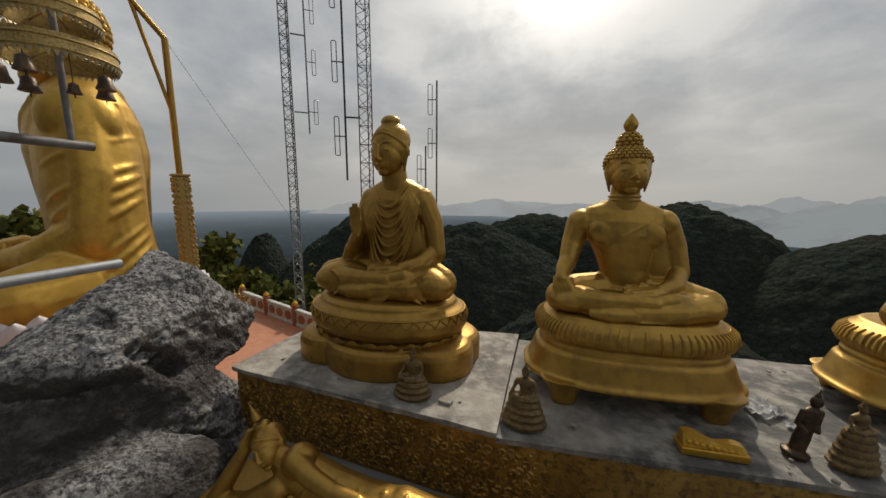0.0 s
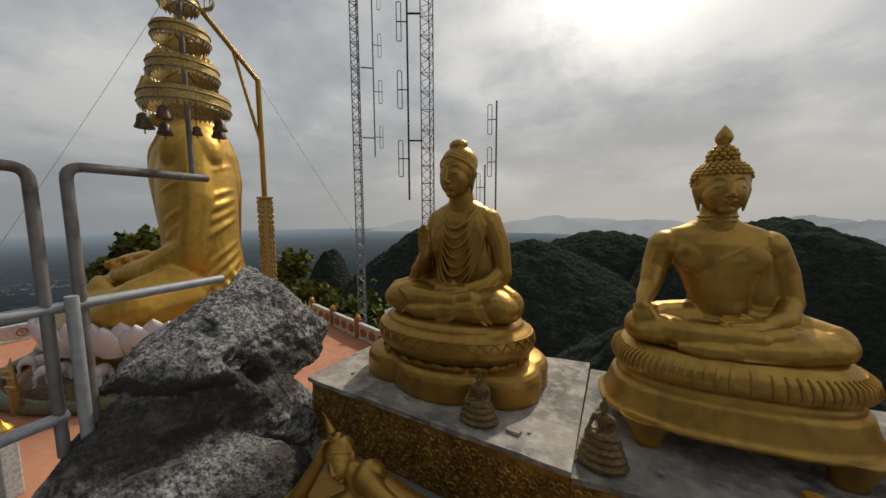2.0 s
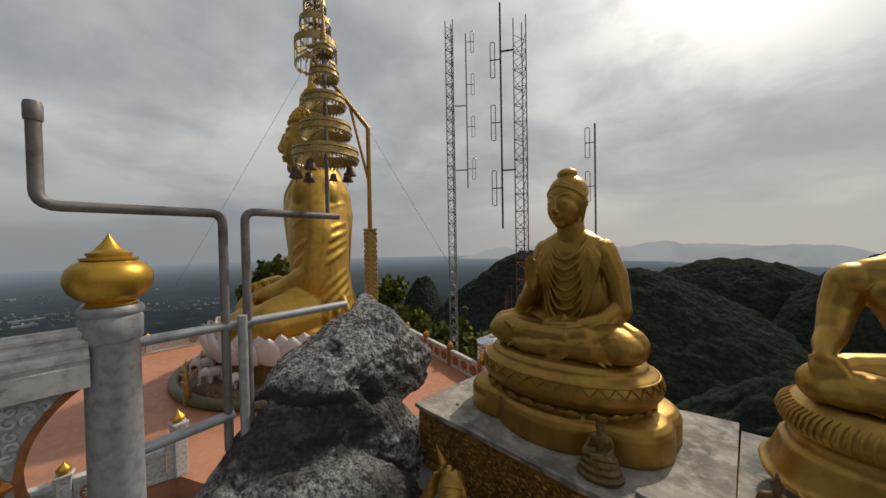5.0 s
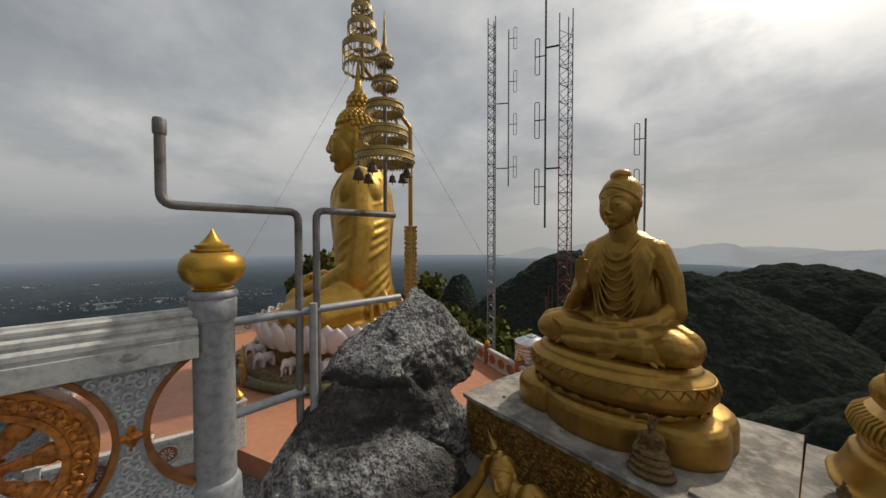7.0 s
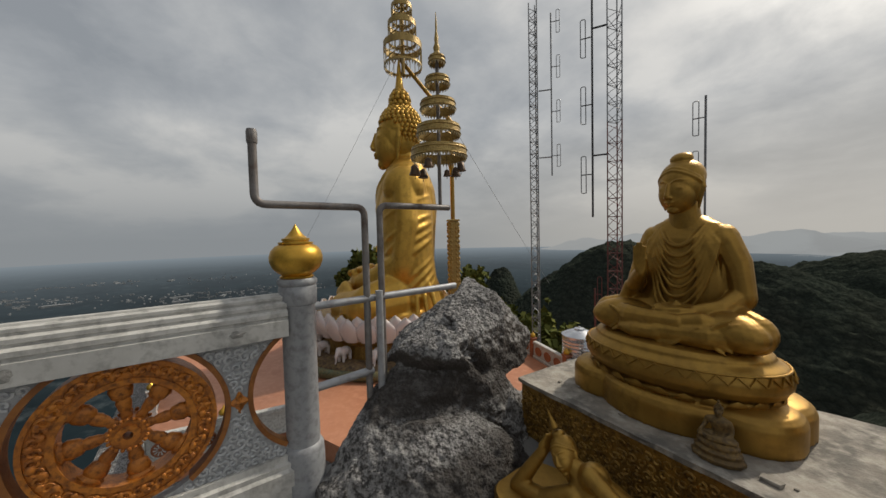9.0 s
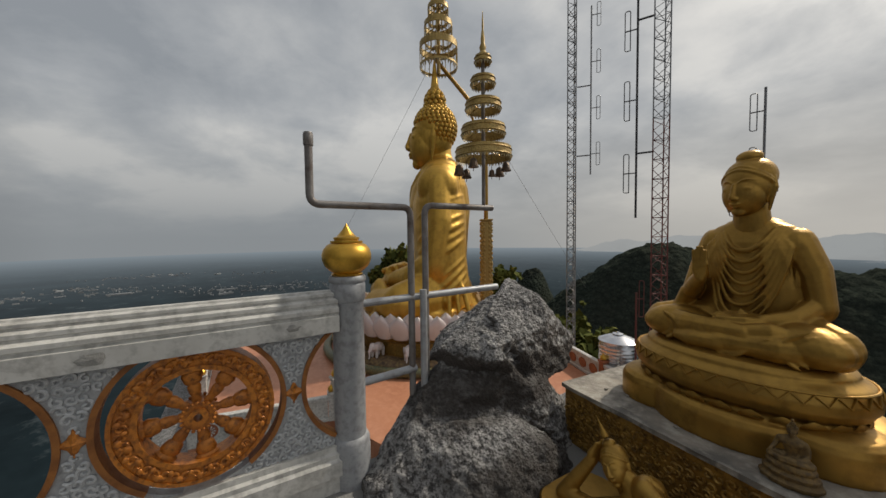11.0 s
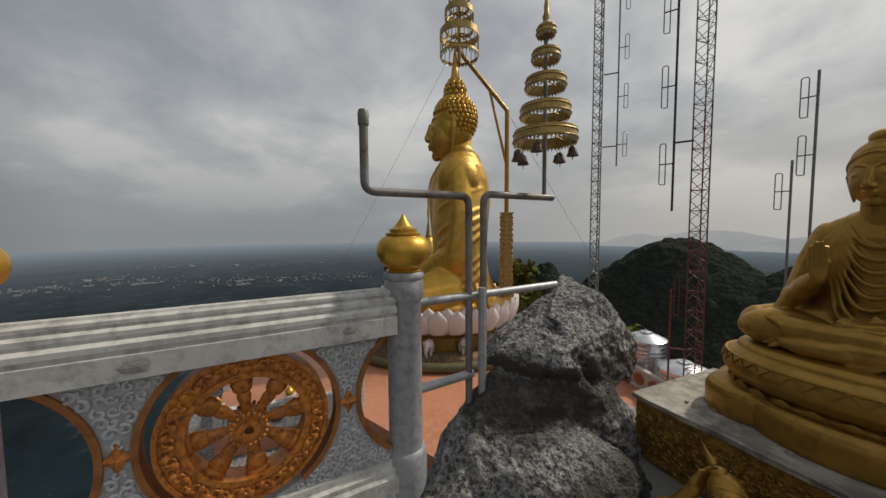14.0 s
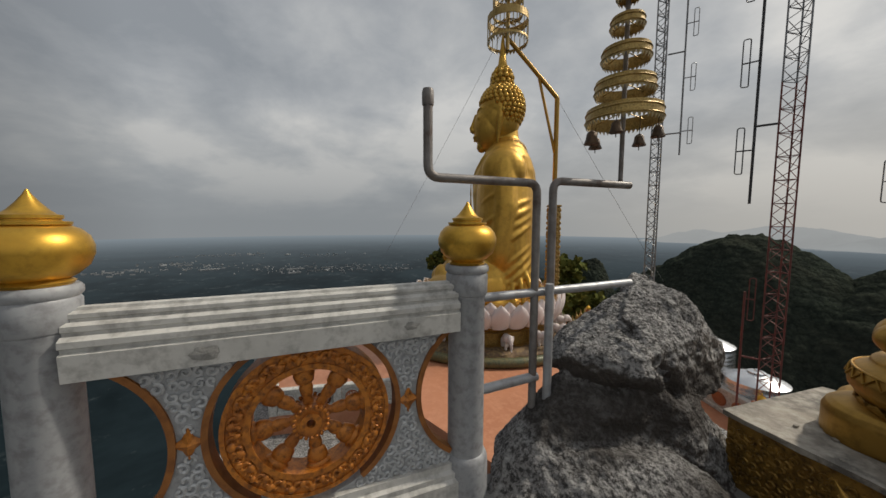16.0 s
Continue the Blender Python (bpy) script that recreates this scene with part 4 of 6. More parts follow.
def statue_head(bm, ex, kind):
    """Face, ears, neck rings and hair. Soft forms go into bm, crisp ones into ex."""
    ball(bm, (0, 0.035, 0.878), (0.104, 0.120, 0.122), seg=32)
    ball(bm, (0, -0.004, 0.838), (0.089, 0.101, 0.107), seg=32)
    ball(bm, (0, -0.058, 0.757), (0.032, 0.030, 0.025), seg=16)
    tube(bm, [(0, -0.094, 0.897), (0, -0.107, 0.862), (0, -0.119, 0.830)], [0.006, 0.0085, 0.013], 10)
    ball(bm, (0, -0.117, 0.827), (0.012, 0.010, 0.010), seg=10)
    for s in (-1, 1):
        ball(bm, (s * 0.013, -0.108, 0.823), (0.009, 0.010, 0.008), seg=10)
        tube(bm, [(s * (0.007 + 0.074 * q / 7), -0.0875 + 0.056 * (q / 7) ** 2, 0.892 + 0.020 * math.sin(math.pi * (q / 7) ** 0.85 * 0.9)) for q in range(8)], [0.003, 0.0038, 0.0038, 0.0038, 0.0034, 0.003, 0.0026, 0.002], 6)
        ball(bm, (s * 0.039, -0.079, 0.868), (0.026, 0.0125, 0.0115), turn("Z", s * 20), seg=16)
        tube(bm, [(s * (0.014 + 0.058 * q / 5), -0.0945 + 0.046 * (q / 5) ** 2, 0.862 - 0.007 * math.sin(math.pi * q / 5)) for q in range(6)], 0.0026, 6)
        limb(bm, [(s * 0.099, 0.042, 0.905), (s * 0.103, 0.036, 0.86), (s * 0.094, 0.027, 0.80), (s * 0.088, 0.024, 0.752)], [0.013, 0.017, 0.012, 0.006], 10)
    tube(bm, [(-0.032, -0.088, 0.800), (-0.012, -0.1035, 0.7985), (0, -0.104, 0.797), (0.012, -0.1035, 0.7985), (0.032, -0.088, 0.800)], [0.002, 0.006, 0.006, 0.006, 0.002], 8)
    tube(bm, [(-0.024, -0.088, 0.788), (0, -0.099, 0.7845), (0.024, -0.088, 0.788)], [0.002, 0.0075, 0.002], 8)
    limb(bm, [(0, 0.045, 0.80), (0, 0.055, 0.66)], [0.070, 0.080], 24)
    if kind == "smooth":
        # combed hair with a rolled edge and a top knot
        ball(bm, (0, 0.052, 0.917), (0.108, 0.114, 0.098), seg=32)
        for drop, th in ((0.0, 0.0075), (-0.017, 0.0065)):
            rim = []
            for q in range(21):
                a = -1.9 + 3.8 * q / 20
                z = 0.960 - drop - 0.125 * (abs(a) / 1.9) ** 1.9
                f = math.sqrt(max(0.1, 1 - ((z - 0.878) / 0.122) ** 2))
                rim.append(((0.104 * f + 0.003) * math.sin(a), 0.037 - (0.120 * f + 0.002) * math.cos(a), z))
            tube(bm, rim, th, 8)
        ball(bm, (0, 0.054, 1.018), (0.056, 0.056, 0.034), seg=24)
    else:
        ball(bm, (0, 0.05, 0.915), (0.113, 0.120, 0.100), seg=28)
        ball(bm, (0, 0.05, 1.02), (0.055, 0.055, 0.062), seg=18)
        rows = 12
        for i in range(rows):
            el = -0.62 + 1.95 * i / (rows - 1)
            n = max(4, int(30 * math.cos(el)))
            for k in range(n):
                a = 2 * math.pi * (k + 0.5 * (i % 2)) / n
                x, y, z = 0.113 * math.cos(el) * math.sin(a), 0.05 - 0.121 * math.cos(el) * math.cos(a), 0.915 + 0.101 * math.sin(el)
                if z < 0.935 - 0.02 * (1 - math.cos(a)) and math.cos(a) > 0.05:
                    continue
                ball(ex, (x, y, z), 0.0128, seg=8)
        for i in range(5):
            el = -0.1 + 1.4 * i / 4
            n = max(3, int(13 * math.cos(el)))
            for k in range(n):
                a = 2 * math.pi * (k + 0.5 * (i % 2)) / n
                ball(ex, (0.056 * math.cos(el) * math.sin(a), 0.05 - 0.056 * math.cos(el) * math.cos(a), 1.025 + 0.062 * math.sin(el)), 0.0145, seg=8)
        if kind == "flame":
            lathe(ex, [(0.028, 1.075), (0.036, 1.085), (0.024, 1.097), (0.035, 1.118), (0.037, 1.135), (0.027, 1.160), (0.010, 1.185), (0.003, 1.195)], 18, (0, 0.05, 0))
        else:
            lathe(ex, [(0.045, 1.055), (0.048, 1.068), (0.034, 1.075), (0.036, 1.085), (0.025, 1.10), (0.016, 1.15), (0.009, 1.20), (0.002, 1.235)], 18, (0, 0.05, 0))


def seated_figure(pose_kind, head_kind, folds, head=(1, 1, 1), deep=1.0, lap=1.0, rise=1.20, look_to=(0, 0), sink=0.0):
    """A seated statue, knees one unit apart, facing -y, seat at z = 0. Returns soft forms and crisp extras.
    head: stretch of the head; deep: of the torso to front and back; lap: how far the legs reach ahead."""
    bm, ex = bmesh.new(), bmesh.new()
    slope = folds == "draped"
    loft(bm, [(cx, cy, z, rx * (0.93 if slope and z > 0.45 else 1.0), ry * (deep if z < 0.58 else 1.0 + (deep - 1) * 0.4)) for cx, cy, z, rx, ry in TORSO])
    L = lambda x, y, z: (x, y * lap, z)
    for s in (-1, 1):
        ball(bm, (s * (0.208 if slope else 0.235), 0.07, 0.480), (0.085, 0.088 * deep, 0.070))
        ball(bm, (s * 0.115, -0.022 * deep, 0.430), (0.105, 0.040, 0.070))
        limb(bm, [L(s * 0.12, 0.06, 0.095), L(s * 0.30, 0.0, 0.10), L(s * 0.410, -0.09, 0.090)], [0.12, 0.105, 0.088])
    # shins, the right one on top
    limb(bm, [L(0.410, -0.11, 0.080), L(0.22, -0.215, 0.065), L(-0.02, -0.245, 0.055)], [0.084, 0.070, 0.053])
    limb(bm, [L(-0.410, -0.11, 0.085), L(-0.20, -0.205, 0.10), L(0.08, -0.235, 0.115)], [0.084, 0.068, 0.043])
    limb(bm, [L(0.08, -0.230, 0.12), L(0.19, -0.205, 0.135), L(0.27, -0.17, 0.13)], [0.038, 0.042, 0.026])
    limb(bm, [L(-0.02, -0.255, 0.045), L(-0.16, -0.265, 0.04), L(-0.24, -0.245, 0.04)], [0.048, 0.043, 0.028])
    loft(bm, [(0, -0.02, 0.0, 0.42, 0.20 * lap), (0, -0.03, 0.05, 0.40, 0.20 * lap), (0, -0.03, 0.09, 0.2, 0.15 * lap)])
    # cloth joins thigh and shin
    for s in (-1, 1):
        if slope:
            ball(bm, L(s * 0.285, -0.115, 0.085), (0.205, 0.125, 0.098), turn("Z", s * -22), seg=24)
        else:
            ball(bm, L(s * 0.30, -0.115, 0.080), (0.165, 0.11, 0.082), turn("Z", s * -22), seg=24)
    if slope:
        for k in range(5):
            # hanging swags between the knees
            pts = [(0.03 + 0.34 * (q / 10 - 0.5) * (1 - 0.12 * k), -0.268 - 0.004 * k, 0.115 - 0.018 * k - 0.05 * math.sin(math.pi * q / 10)) for q in range(11)]
            tube(bm, pts, [0.003] + [0.0085] * 9 + [0.003], 6)
    # left arm to the lap
    limb(bm, [(0.222 if slope else 0.255, 0.075, 0.465), (0.288 if slope else 0.300, 0.085, 0.36), (0.325 if slope else 0.312, 0.06, 0.235)], [0.086 if slope else 0.076, 0.080 if slope else 0.070, 0.062])
    limb(bm, [(0.312, 0.06, 0.23), (0.24, -0.07 * lap, 0.175), (0.14, -0.145 * lap, 0.165)], [0.056, 0.050, 0.034])
    hand(bm, (0.14, -0.145 * lap, 0.165), (-0.07, -0.19 * lap, 0.175), (0.0, 0.028, 0.004), 0.027, (0.03, -0.145 * lap, 0.20))
    if pose_kind == "earth":
        limb(bm, [(-0.255, 0.075, 0.465), (-0.305, 0.055, 0.36), (-0.345, 0.0, 0.275)], [0.076, 0.066, 0.054])
        limb(bm, [(-0.345, 0.0, 0.275), (-0.385, -0.07, 0.235), (-0.405, -0.135, 0.20)], [0.052, 0.044, 0.034])
        hand(bm, (-0.405, -0.13, 0.205), (-0.375, -0.21, 0.055), (0.029, -0.006, 0.0), 0.029, (-0.315, -0.17, 0.145))
    elif pose_kind == "bless":
        limb(bm, [(-0.220, 0.075, 0.465), (-0.285, 0.075, 0.36), (-0.315, 0.04, 0.245)], [0.086, 0.080, 0.066])
        limb(bm, [(-0.310, 0.04, 0.245), (-0.26, -0.09, 0.28), (-0.192, -0.175, 0.335)], [0.064, 0.056, 0.034])
        hand(bm, (-0.190, -0.185, 0.335), (-0.190, -0.205, 0.475), (0.021, 0.004, 0.0), 0.022, (-0.140, -0.20, 0.40))
        loft(bm, [(-0.315, 0.01, 0.10, 0.05, 0.09), (-0.310, 0.0, 0.18, 0.055, 0.10), (-0.295, -0.03, 0.27, 0.055, 0.09)])
        # the cloth closes the space between arms and chest
        loft(bm, [(0, 0.085, 0.05, 0.28, 0.15), (0, 0.085, 0.18, 0.275, 0.125), (0, 0.08, 0.30, 0.265, 0.12), (0, 0.08, 0.40, 0.235, 0.11), (0, 0.08, 0.49, 0.18, 0.08)])
    else:
        limb(bm, [(-0.255, 0.075, 0.465), (-0.300, 0.085, 0.36), (-0.312, 0.06, 0.235)], [0.076, 0.070, 0.056])
        limb(bm, [(-0.312, 0.06, 0.23), (-0.24, -0.07 * lap, 0.175), (-0.14, -0.145 * lap, 0.175)], [0.056, 0.050, 0.034])
        hand(bm, (-0.14, -0.145 * lap, 0.19), (0.07, -0.19 * lap, 0.20), (0.0, 0.028, 0.004), 0.027)
    if folds == "draped":
        # hanging folds across the chest below a round opening
        for k in range(8):
            pts = []
            for q in range(21):
                u = -1 + 2 * q / 20
                z = 0.555 - 0.012 * k - (0.10 + 0.036 * k) * (1 - abs(u) ** 2.2)
                cx, cy, zz, rx, ry = torso_at(max(0.17, z))
                pts.append((u * (0.135 + 0.013 * k), cy - (ry + 0.004) * math.sqrt(max(0.05, 1 - (u * 0.72) ** 2)) - 0.012 * (1 - u * u), max(0.17, z)))
            tube(bm, pts, [0.005] + [0.0105] * 19 + [0.005], 6)
        for s in (-1, 1):
            for k in range(6):
                x0 = 0.085 + 0.030 * k
                pts = [(s * (x0 + 0.028 * t * k / 5), 0.075 - (0.105 - 0.012 * k) * math.sin(0.4 + 1.5 * t), 0.575 - 0.014 * k - (0.26 - 0.012 * k) * t ** 1.6) for t in (0, 0.15, 0.3, 0.45, 0.6, 0.8, 1.0)]
                tube(bm, pts, [0.006, 0.011, 0.0115, 0.011, 0.010, 0.008, 0.004], 6)
            for k in range(5):
                # pleats over knee and shin
                r = 0.055 + 0.030 * k
                pts = []
                for q in range(9):
                    a = -0.9 + 1.9 * q / 8
                    pts.append((s * (0.455 - r * 1.25 * math.cos(a)), -0.155 - 0.05 * math.cos(a) - 0.012 * k, 0.075 + r * 0.62 * math.sin(a) * (1 if s > 0 else 0.9)))
                tube(bm, pts, [0.004] + [0.011] * 7 + [0.004], 6)
        tube(bm, [(0.118 * math.sin(a), 0.066 - 0.115 * math.cos(a), 0.560 - 0.075 * max(0, math.cos(a)) ** 1.5) for a in [2 * math.pi * q / 24 for q in range(25)]], 0.010, 7)
    elif folds == "sash":
        # bare right shoulder: the robe's edge runs from the left shoulder under the right arm
        tube(bm, [on_torso(0.75 - 1.75 * q / 16, 0.535 - 0.20 * (q / 16) ** 0.8, 0.0) for q in range(17)], 0.0045, 6)
        loft(bm, [(0.205, 0.05, 0.12, 0.075, 0.05), (0.20, 0.05, 0.24, 0.070, 0.035), (0.20, 0.05, 0.36, 0.055, 0.035), (0.19, 0.05, 0.47, 0.05, 0.04)])
        tube(bm, [on_torso(0.95, 0.16 + 0.37 * q / 10, 0.004) for q in range(11)], 0.008, 6)
        tube(bm, [on_torso(-1.2 + 2.4 * q / 12, 0.135, 0.0) for q in range(13)], 0.020, 8)
        for s in (-1, 1):
            tube(bm, [(s * 0.34, -0.17, 0.03), (s * 0.2, -0.262, 0.02), (0, -0.295, 0.02)], 0.007, 6)
    elif folds == "flowing":
        # the robe hangs over back and arm in one sheet
        robe = [(0.09, 0.08, 0.05, 0.215, 0.20), (0.10, 0.08, 0.14, 0.22, 0.175), (0.11, 0.075, 0.24, 0.235, 0.16), (0.10, 0.07, 0.34, 0.25, 0.165), (0.08, 0.07, 0.43, 0.245, 0.165), (0.05, 0.07, 0.49, 0.235, 0.15), (0.03, 0.07, 0.535, 0.20, 0.12), (0.02, 0.07, 0.56, 0.14, 0.10)]
        loft(bm, robe)
        for k in range(9):
            # folds that fall from the back over the arm to the waist
            pts = []
            for q in range(13):
                t = q / 12
                z = 0.455 - 0.036 * k - 0.009 * (k * 3 % 4) - (0.08 + 0.012 * k) * t ** 1.4
                i = min(range(len(robe)), key=lambda n: abs(robe[n][2] - z))
                j = min(len(robe) - 1, i + 1) if robe[i][2] < z else max(0, i - 1)
                w = 0.0 if i == j else (z - robe[i][2]) / (robe[j][2] - robe[i][2])
                cx, cy, zz, rx, ry = [p + (o - p) * w for p, o in zip(robe[i], robe[j])]
                a = 1.25 - 2.1 * t
                pts.append((cx + (rx + 0.002) * math.cos(a), cy + (ry + 0.002) * math.sin(a), z))
            fat = 0.0055 + 0.003 * (k * 7 % 5) / 4
            tube(bm, pts, [0.002, 0.5 * fat, 0.8 * fat] + [fat] * 7 + [0.8 * fat, 0.6 * fat, 0.002], 6)
        for k in range(4):
            z0 = 0.27 - 0.045 * k
            tube(bm, [on_torso(0.5 + 2.4 * q / 12, z0 - 0.05 * (q / 12) + 0.02 * math.sin(q * 0.6), 0.002, 1.0, deep) for q in range(13)], [0.004] + [0.007] * 11 + [0.004], 6)
        for k in range(11):
            # pleats that fan out from the hip to the seat
            top = Vector((0.20 + 0.004 * k, 0.17 - 0.030 * k, 0.21 - 0.006 * k))
            low = Vector((0.30 + 0.009 * k, 0.26 - 0.060 * k, 0.0))
            tube(bm, [top, (top + low) / 2 + Vector((0.045, 0.008, 0.016)), low + Vector((0.03, 0, 0))], [0.010, 0.017, 0.015], 6)
        tube(bm, [on_torso(0.75 - 1.75 * q / 14, 0.535 - 0.20 * (q / 14), 0.003, 1.0, deep) for q in range(15)], 0.008, 6)
        tube(bm, [on_torso(2.3, 0.53 - 0.42 * q / 8, 0.004, 1.0, deep) for q in range(9)], 0.008, 6)
    ball(bm, (0, 0.085, 0.555), (0.17, 0.085 * deep, 0.05))
    # raise the shoulders
    for v in bm.verts:
        z = v.co.z
        v.co.z = z if z < 0.15 else (0.15 + (z - 0.15) * rise if z < 0.60 else 0.15 + 0.45 * rise + (z - 0.60) * 0.5)
    hb, hx = bmesh.new(), bmesh.new()
    statue_head(hb, hx, head_kind)
    for z in (0.700, 0.722) if head_kind == "flame" else ():
        tube(hb, [(0.080 * math.sin(2 * math.pi * q / 18), 0.056 - 0.078 * math.cos(2 * math.pi * q / 18), z) for q in range(19)], 0.006, 6)
    bob = Matrix.Translation((0, 0.05, 0.70 - sink)) @ Matrix.Rotation(radians(look_to[0]), 4, "Z") @ Matrix.Rotation(radians(look_to[1]), 4, "X") @ Matrix.Translation((0, -0.05, -0.70))
    hb = melted(hb, 0.0042, 2)
    for src in (hb, hx):
        for v in src.verts:
            v.co = bob @ Vector((v.co.x * head[0], 0.05 + (v.co.y - 0.05) * head[1], 0.70 + (v.co.z - 0.70) * head[2]))
        me = bpy.data.meshes.new("head")
        if src is hx:
            bmesh.ops.recalc_face_normals(src, faces=src.faces)
        src.to_mesh(me)
        src.free()
        ex.from_mesh(me)
    return bm, ex


def scaled(bm, s, off=(0, 0, 0)):
    for v in bm.verts:
        v.co = Vector((v.co.x * s[0] + off[0], v.co.y * s[1] + off[1], v.co.z * s[2] + off[2]))
    return bm


def petal_ring(bm, rx, ry, z, h, n, lean=0.012, thick=0.012, w=1.0):
    """Overlapping lotus petals standing round an oval."""
    for k in range(n):
        a = 2 * math.pi * k / n
        c, s = math.cos(a), math.sin(a)
        tan = Vector((-s * rx, c * ry, 0)).normalized()
        out = Vector((c / rx, s / ry, 0)).normalized()
        half = math.pi * (rx + ry) / 2 / n * w
        base = Vector((rx * c, ry * s, z))
        vs = []
        for u, t in ((-0.85, 0.0), (-1.0, 0.35), (-0.7, 0.75), (0.0, 1.0), (0.7, 0.75), (1.0, 0.35), (0.85, 0.0)):
            vs.append(bm.verts.new(base + tan * half * u + Vector((0, 0, h * t)) + out * (lean * math.sin(t * 2.4))))
        mid = bm.verts.new(base + Vector((0, 0, h * 0.42)) + out * (lean + thick))
        for i in range(7):
            bm.faces.new((vs[i], vs[(i + 1) % 7], mid))


def rounded(x, y, n=40, p=3.0):
    """An outline between an oval and a box."""
    return [(x * math.copysign(abs(math.cos(a)) ** (2 / p), math.cos(a)), y * math.copysign(abs(math.sin(a)) ** (2 / p), math.sin(a))) for a in [2 * math.pi * k / n for k in range(n)]]


def stacked(bm, shape, levels):
    """Stacks outlines: shape is an outline of unit size, levels are (scale x, scale y, z)."""
    rings = [[bm.verts.new((x * sx, y * sy, z)) for x, y in shape] for sx, sy, z in levels]
    n = len(shape)
    for a, b in zip(rings, rings[1:]):
        for k in range(n):
            bm.faces.new((a[k], a[(k + 1) % n], b[(k + 1) % n], b[k]))
    bm.faces.new(rings[0][::-1])
    bm.faces.new(rings[-1])


def statue_blessing():
    """Robed statue with a raised hand on a lotus and a lobed foot; base at z = 0."""
    seat = 0.435
    fig, ex = seated_figure("bless", "smooth", "draped", (1.15, 1.10, 1.07), rise=1.22, look_to=(-10, 7), sink=0.018)
    # sloping shoulders, slimmer above the lap
    for v in fig.verts:
        k = min(1.0, max(0.0, (v.co.z - 0.18) / 0.15))
        v.co.x = v.co.x * (1 - 0.10 * k) + 0.025 * k
    s = (0.93, 0.90, 1.03)
    soft = melted(scaled(fig, s, (0.022, 0.0, seat)), 0.0055, 2, scaled(ex, s, (0.045, -0.01, seat)))
    bm = bmesh.new()
    # lobed foot
    for x, y, r in ((-0.36, -0.07, 0.21), (0.0, -0.10, 0.275), (0.36, -0.07, 0.21), (-0.37, 0.10, 0.21), (0.37, 0.10, 0.21), (0.0, 0.13, 0.27)):
        lathe(bm, [(r + 0.016, 0.0), (r + 0.016, 0.125), (r + 0.004, 0.140), (r + 0.008, 0.150), (r - 0.010, 0.158), (r - 0.014, 0.168), (r - 0.035, 0.176), (r - 0.08, 0.19)], 44, (x, y, 0), 1.28 if x == 0 else 1.0)
    lathe(bm, [(0.44, 0.14), (0.46, 0.175), (0.45, 0.20), (0.48, 0.225)], 48, sx=1.06, sy=0.70)
    # cushion
    lathe(bm, [(0.44, 0.20), (0.495, 0.222), (0.527, 0.262), (0.530, 0.305), (0.508, 0.355), (0.47, 0.378), (0.455, 0.39), (0.46, 0.40), (0.43, 0.425), (0.36, 0.44)], 64, sx=1.0, sy=0.70)
    extra = bmesh.new()
    # incised row of pointed petals round the cushion, drooping petals under it
    n = 72
    tube(extra, [((0.533 - 0.014 * (k % 2)) * math.cos(2 * math.pi * k / n), 0.70 * (0.533 - 0.014 * (k % 2)) * math.sin(2 * math.pi * k / n), 0.305 + 0.042 * (k % 2)) for k in range(n + 1)], 0.0055, 6)
    tube(extra, [(0.513 * math.cos(2 * math.pi * k / n), 0.70 * 0.513 * math.sin(2 * math.pi * k / n), 0.352) for k in range(n + 1)], 0.006, 6)
    petal_ring(extra, 0.475, 0.335, 0.172, 0.045, 26, 0.020, 0.006)
    base = melted(bm, 0.0085, 2, extra)
    me = bpy.data.meshes.new("base")
    base.to_mesh(me)
    base.free()
    soft.from_mesh(me)
    return soft


def statue_earth():
    """Statue touching the earth on a fluted cushion and a four-footed stand; base at z = 0."""
    seat = 0.445
    fig, ex = seated_figure("earth", "flame", "sash", (1.12, 1.07, 1.03), sink=0.014)
    # the trunk is sheared to its right to fit the camera's view
    for v in list(fig.verts) + list(ex.verts):
        v.co.x -= 0.045 * min(1.0, max(0.0, (v.co.z - 0.15) / 0.4))
    s = (0.86, 0.84, 0.865)
    soft = melted(scaled(fig, s, (-0.02, 0.0, seat)), 0.0055, 2, scaled(ex, s, (-0.02, 0.0, seat)))
    bm = bmesh.new()
    unit = rounded(1, 1, 64, 2.7)
    stacked(bm, unit, [(0.528, 0.308, 0.112), (0.545, 0.322, 0.117), (0.545, 0.322, 0.132), (0.520, 0.305, 0.145), (0.497, 0.290, 0.20), (0.480, 0.278, 0.252), (0.455, 0.262, 0.266)])
    stacked(bm, unit, [(0.43, 0.252, 0.255), (0.452, 0.264, 0.268), (0.462, 0.270, 0.285), (0.440, 0.256, 0.305), (0.472, 0.282, 0.325), (0.484, 0.290, 0.36), (0.47, 0.280, 0.40), (0.44, 0.262, 0.425), (0.425, 0.252, 0.435), (0.40, 0.24, 0.455)])
    for x in (-1, 1):
        for y in (-1, 1):
            lathe(bm, [(0.040, 0.0), (0.045, 0.01), (0.054, 0.06), (0.072, 0.10), (0.095, 0.14)], 16, (x * 0.345, y * 0.232, 0), 1.3, 0.85)
    extra = bmesh.new()
    for k in range(84):
        a = 2 * math.pi * k / 84
        x, y = math.copysign(abs(math.cos(a)) ** (2 / 2.7), math.cos(a)), math.copysign(abs(math.sin(a)) ** (2 / 2.7), math.sin(a))
        tube(extra, [(x * 0.470, y * 0.281, 0.328), (x * 0.484, y * 0.290, 0.36), (x * 0.471, y * 0.281, 0.40), (x * 0.442, y * 0.263, 0.425)], [0.004, 0.008, 0.008, 0.005], 6)
    base = melted(bm, 0.009, 2, extra)
    me = bpy.data.meshes.new("base")
    base.to_mesh(me)
    base.free()
    soft.from_mesh(me)
    return soft


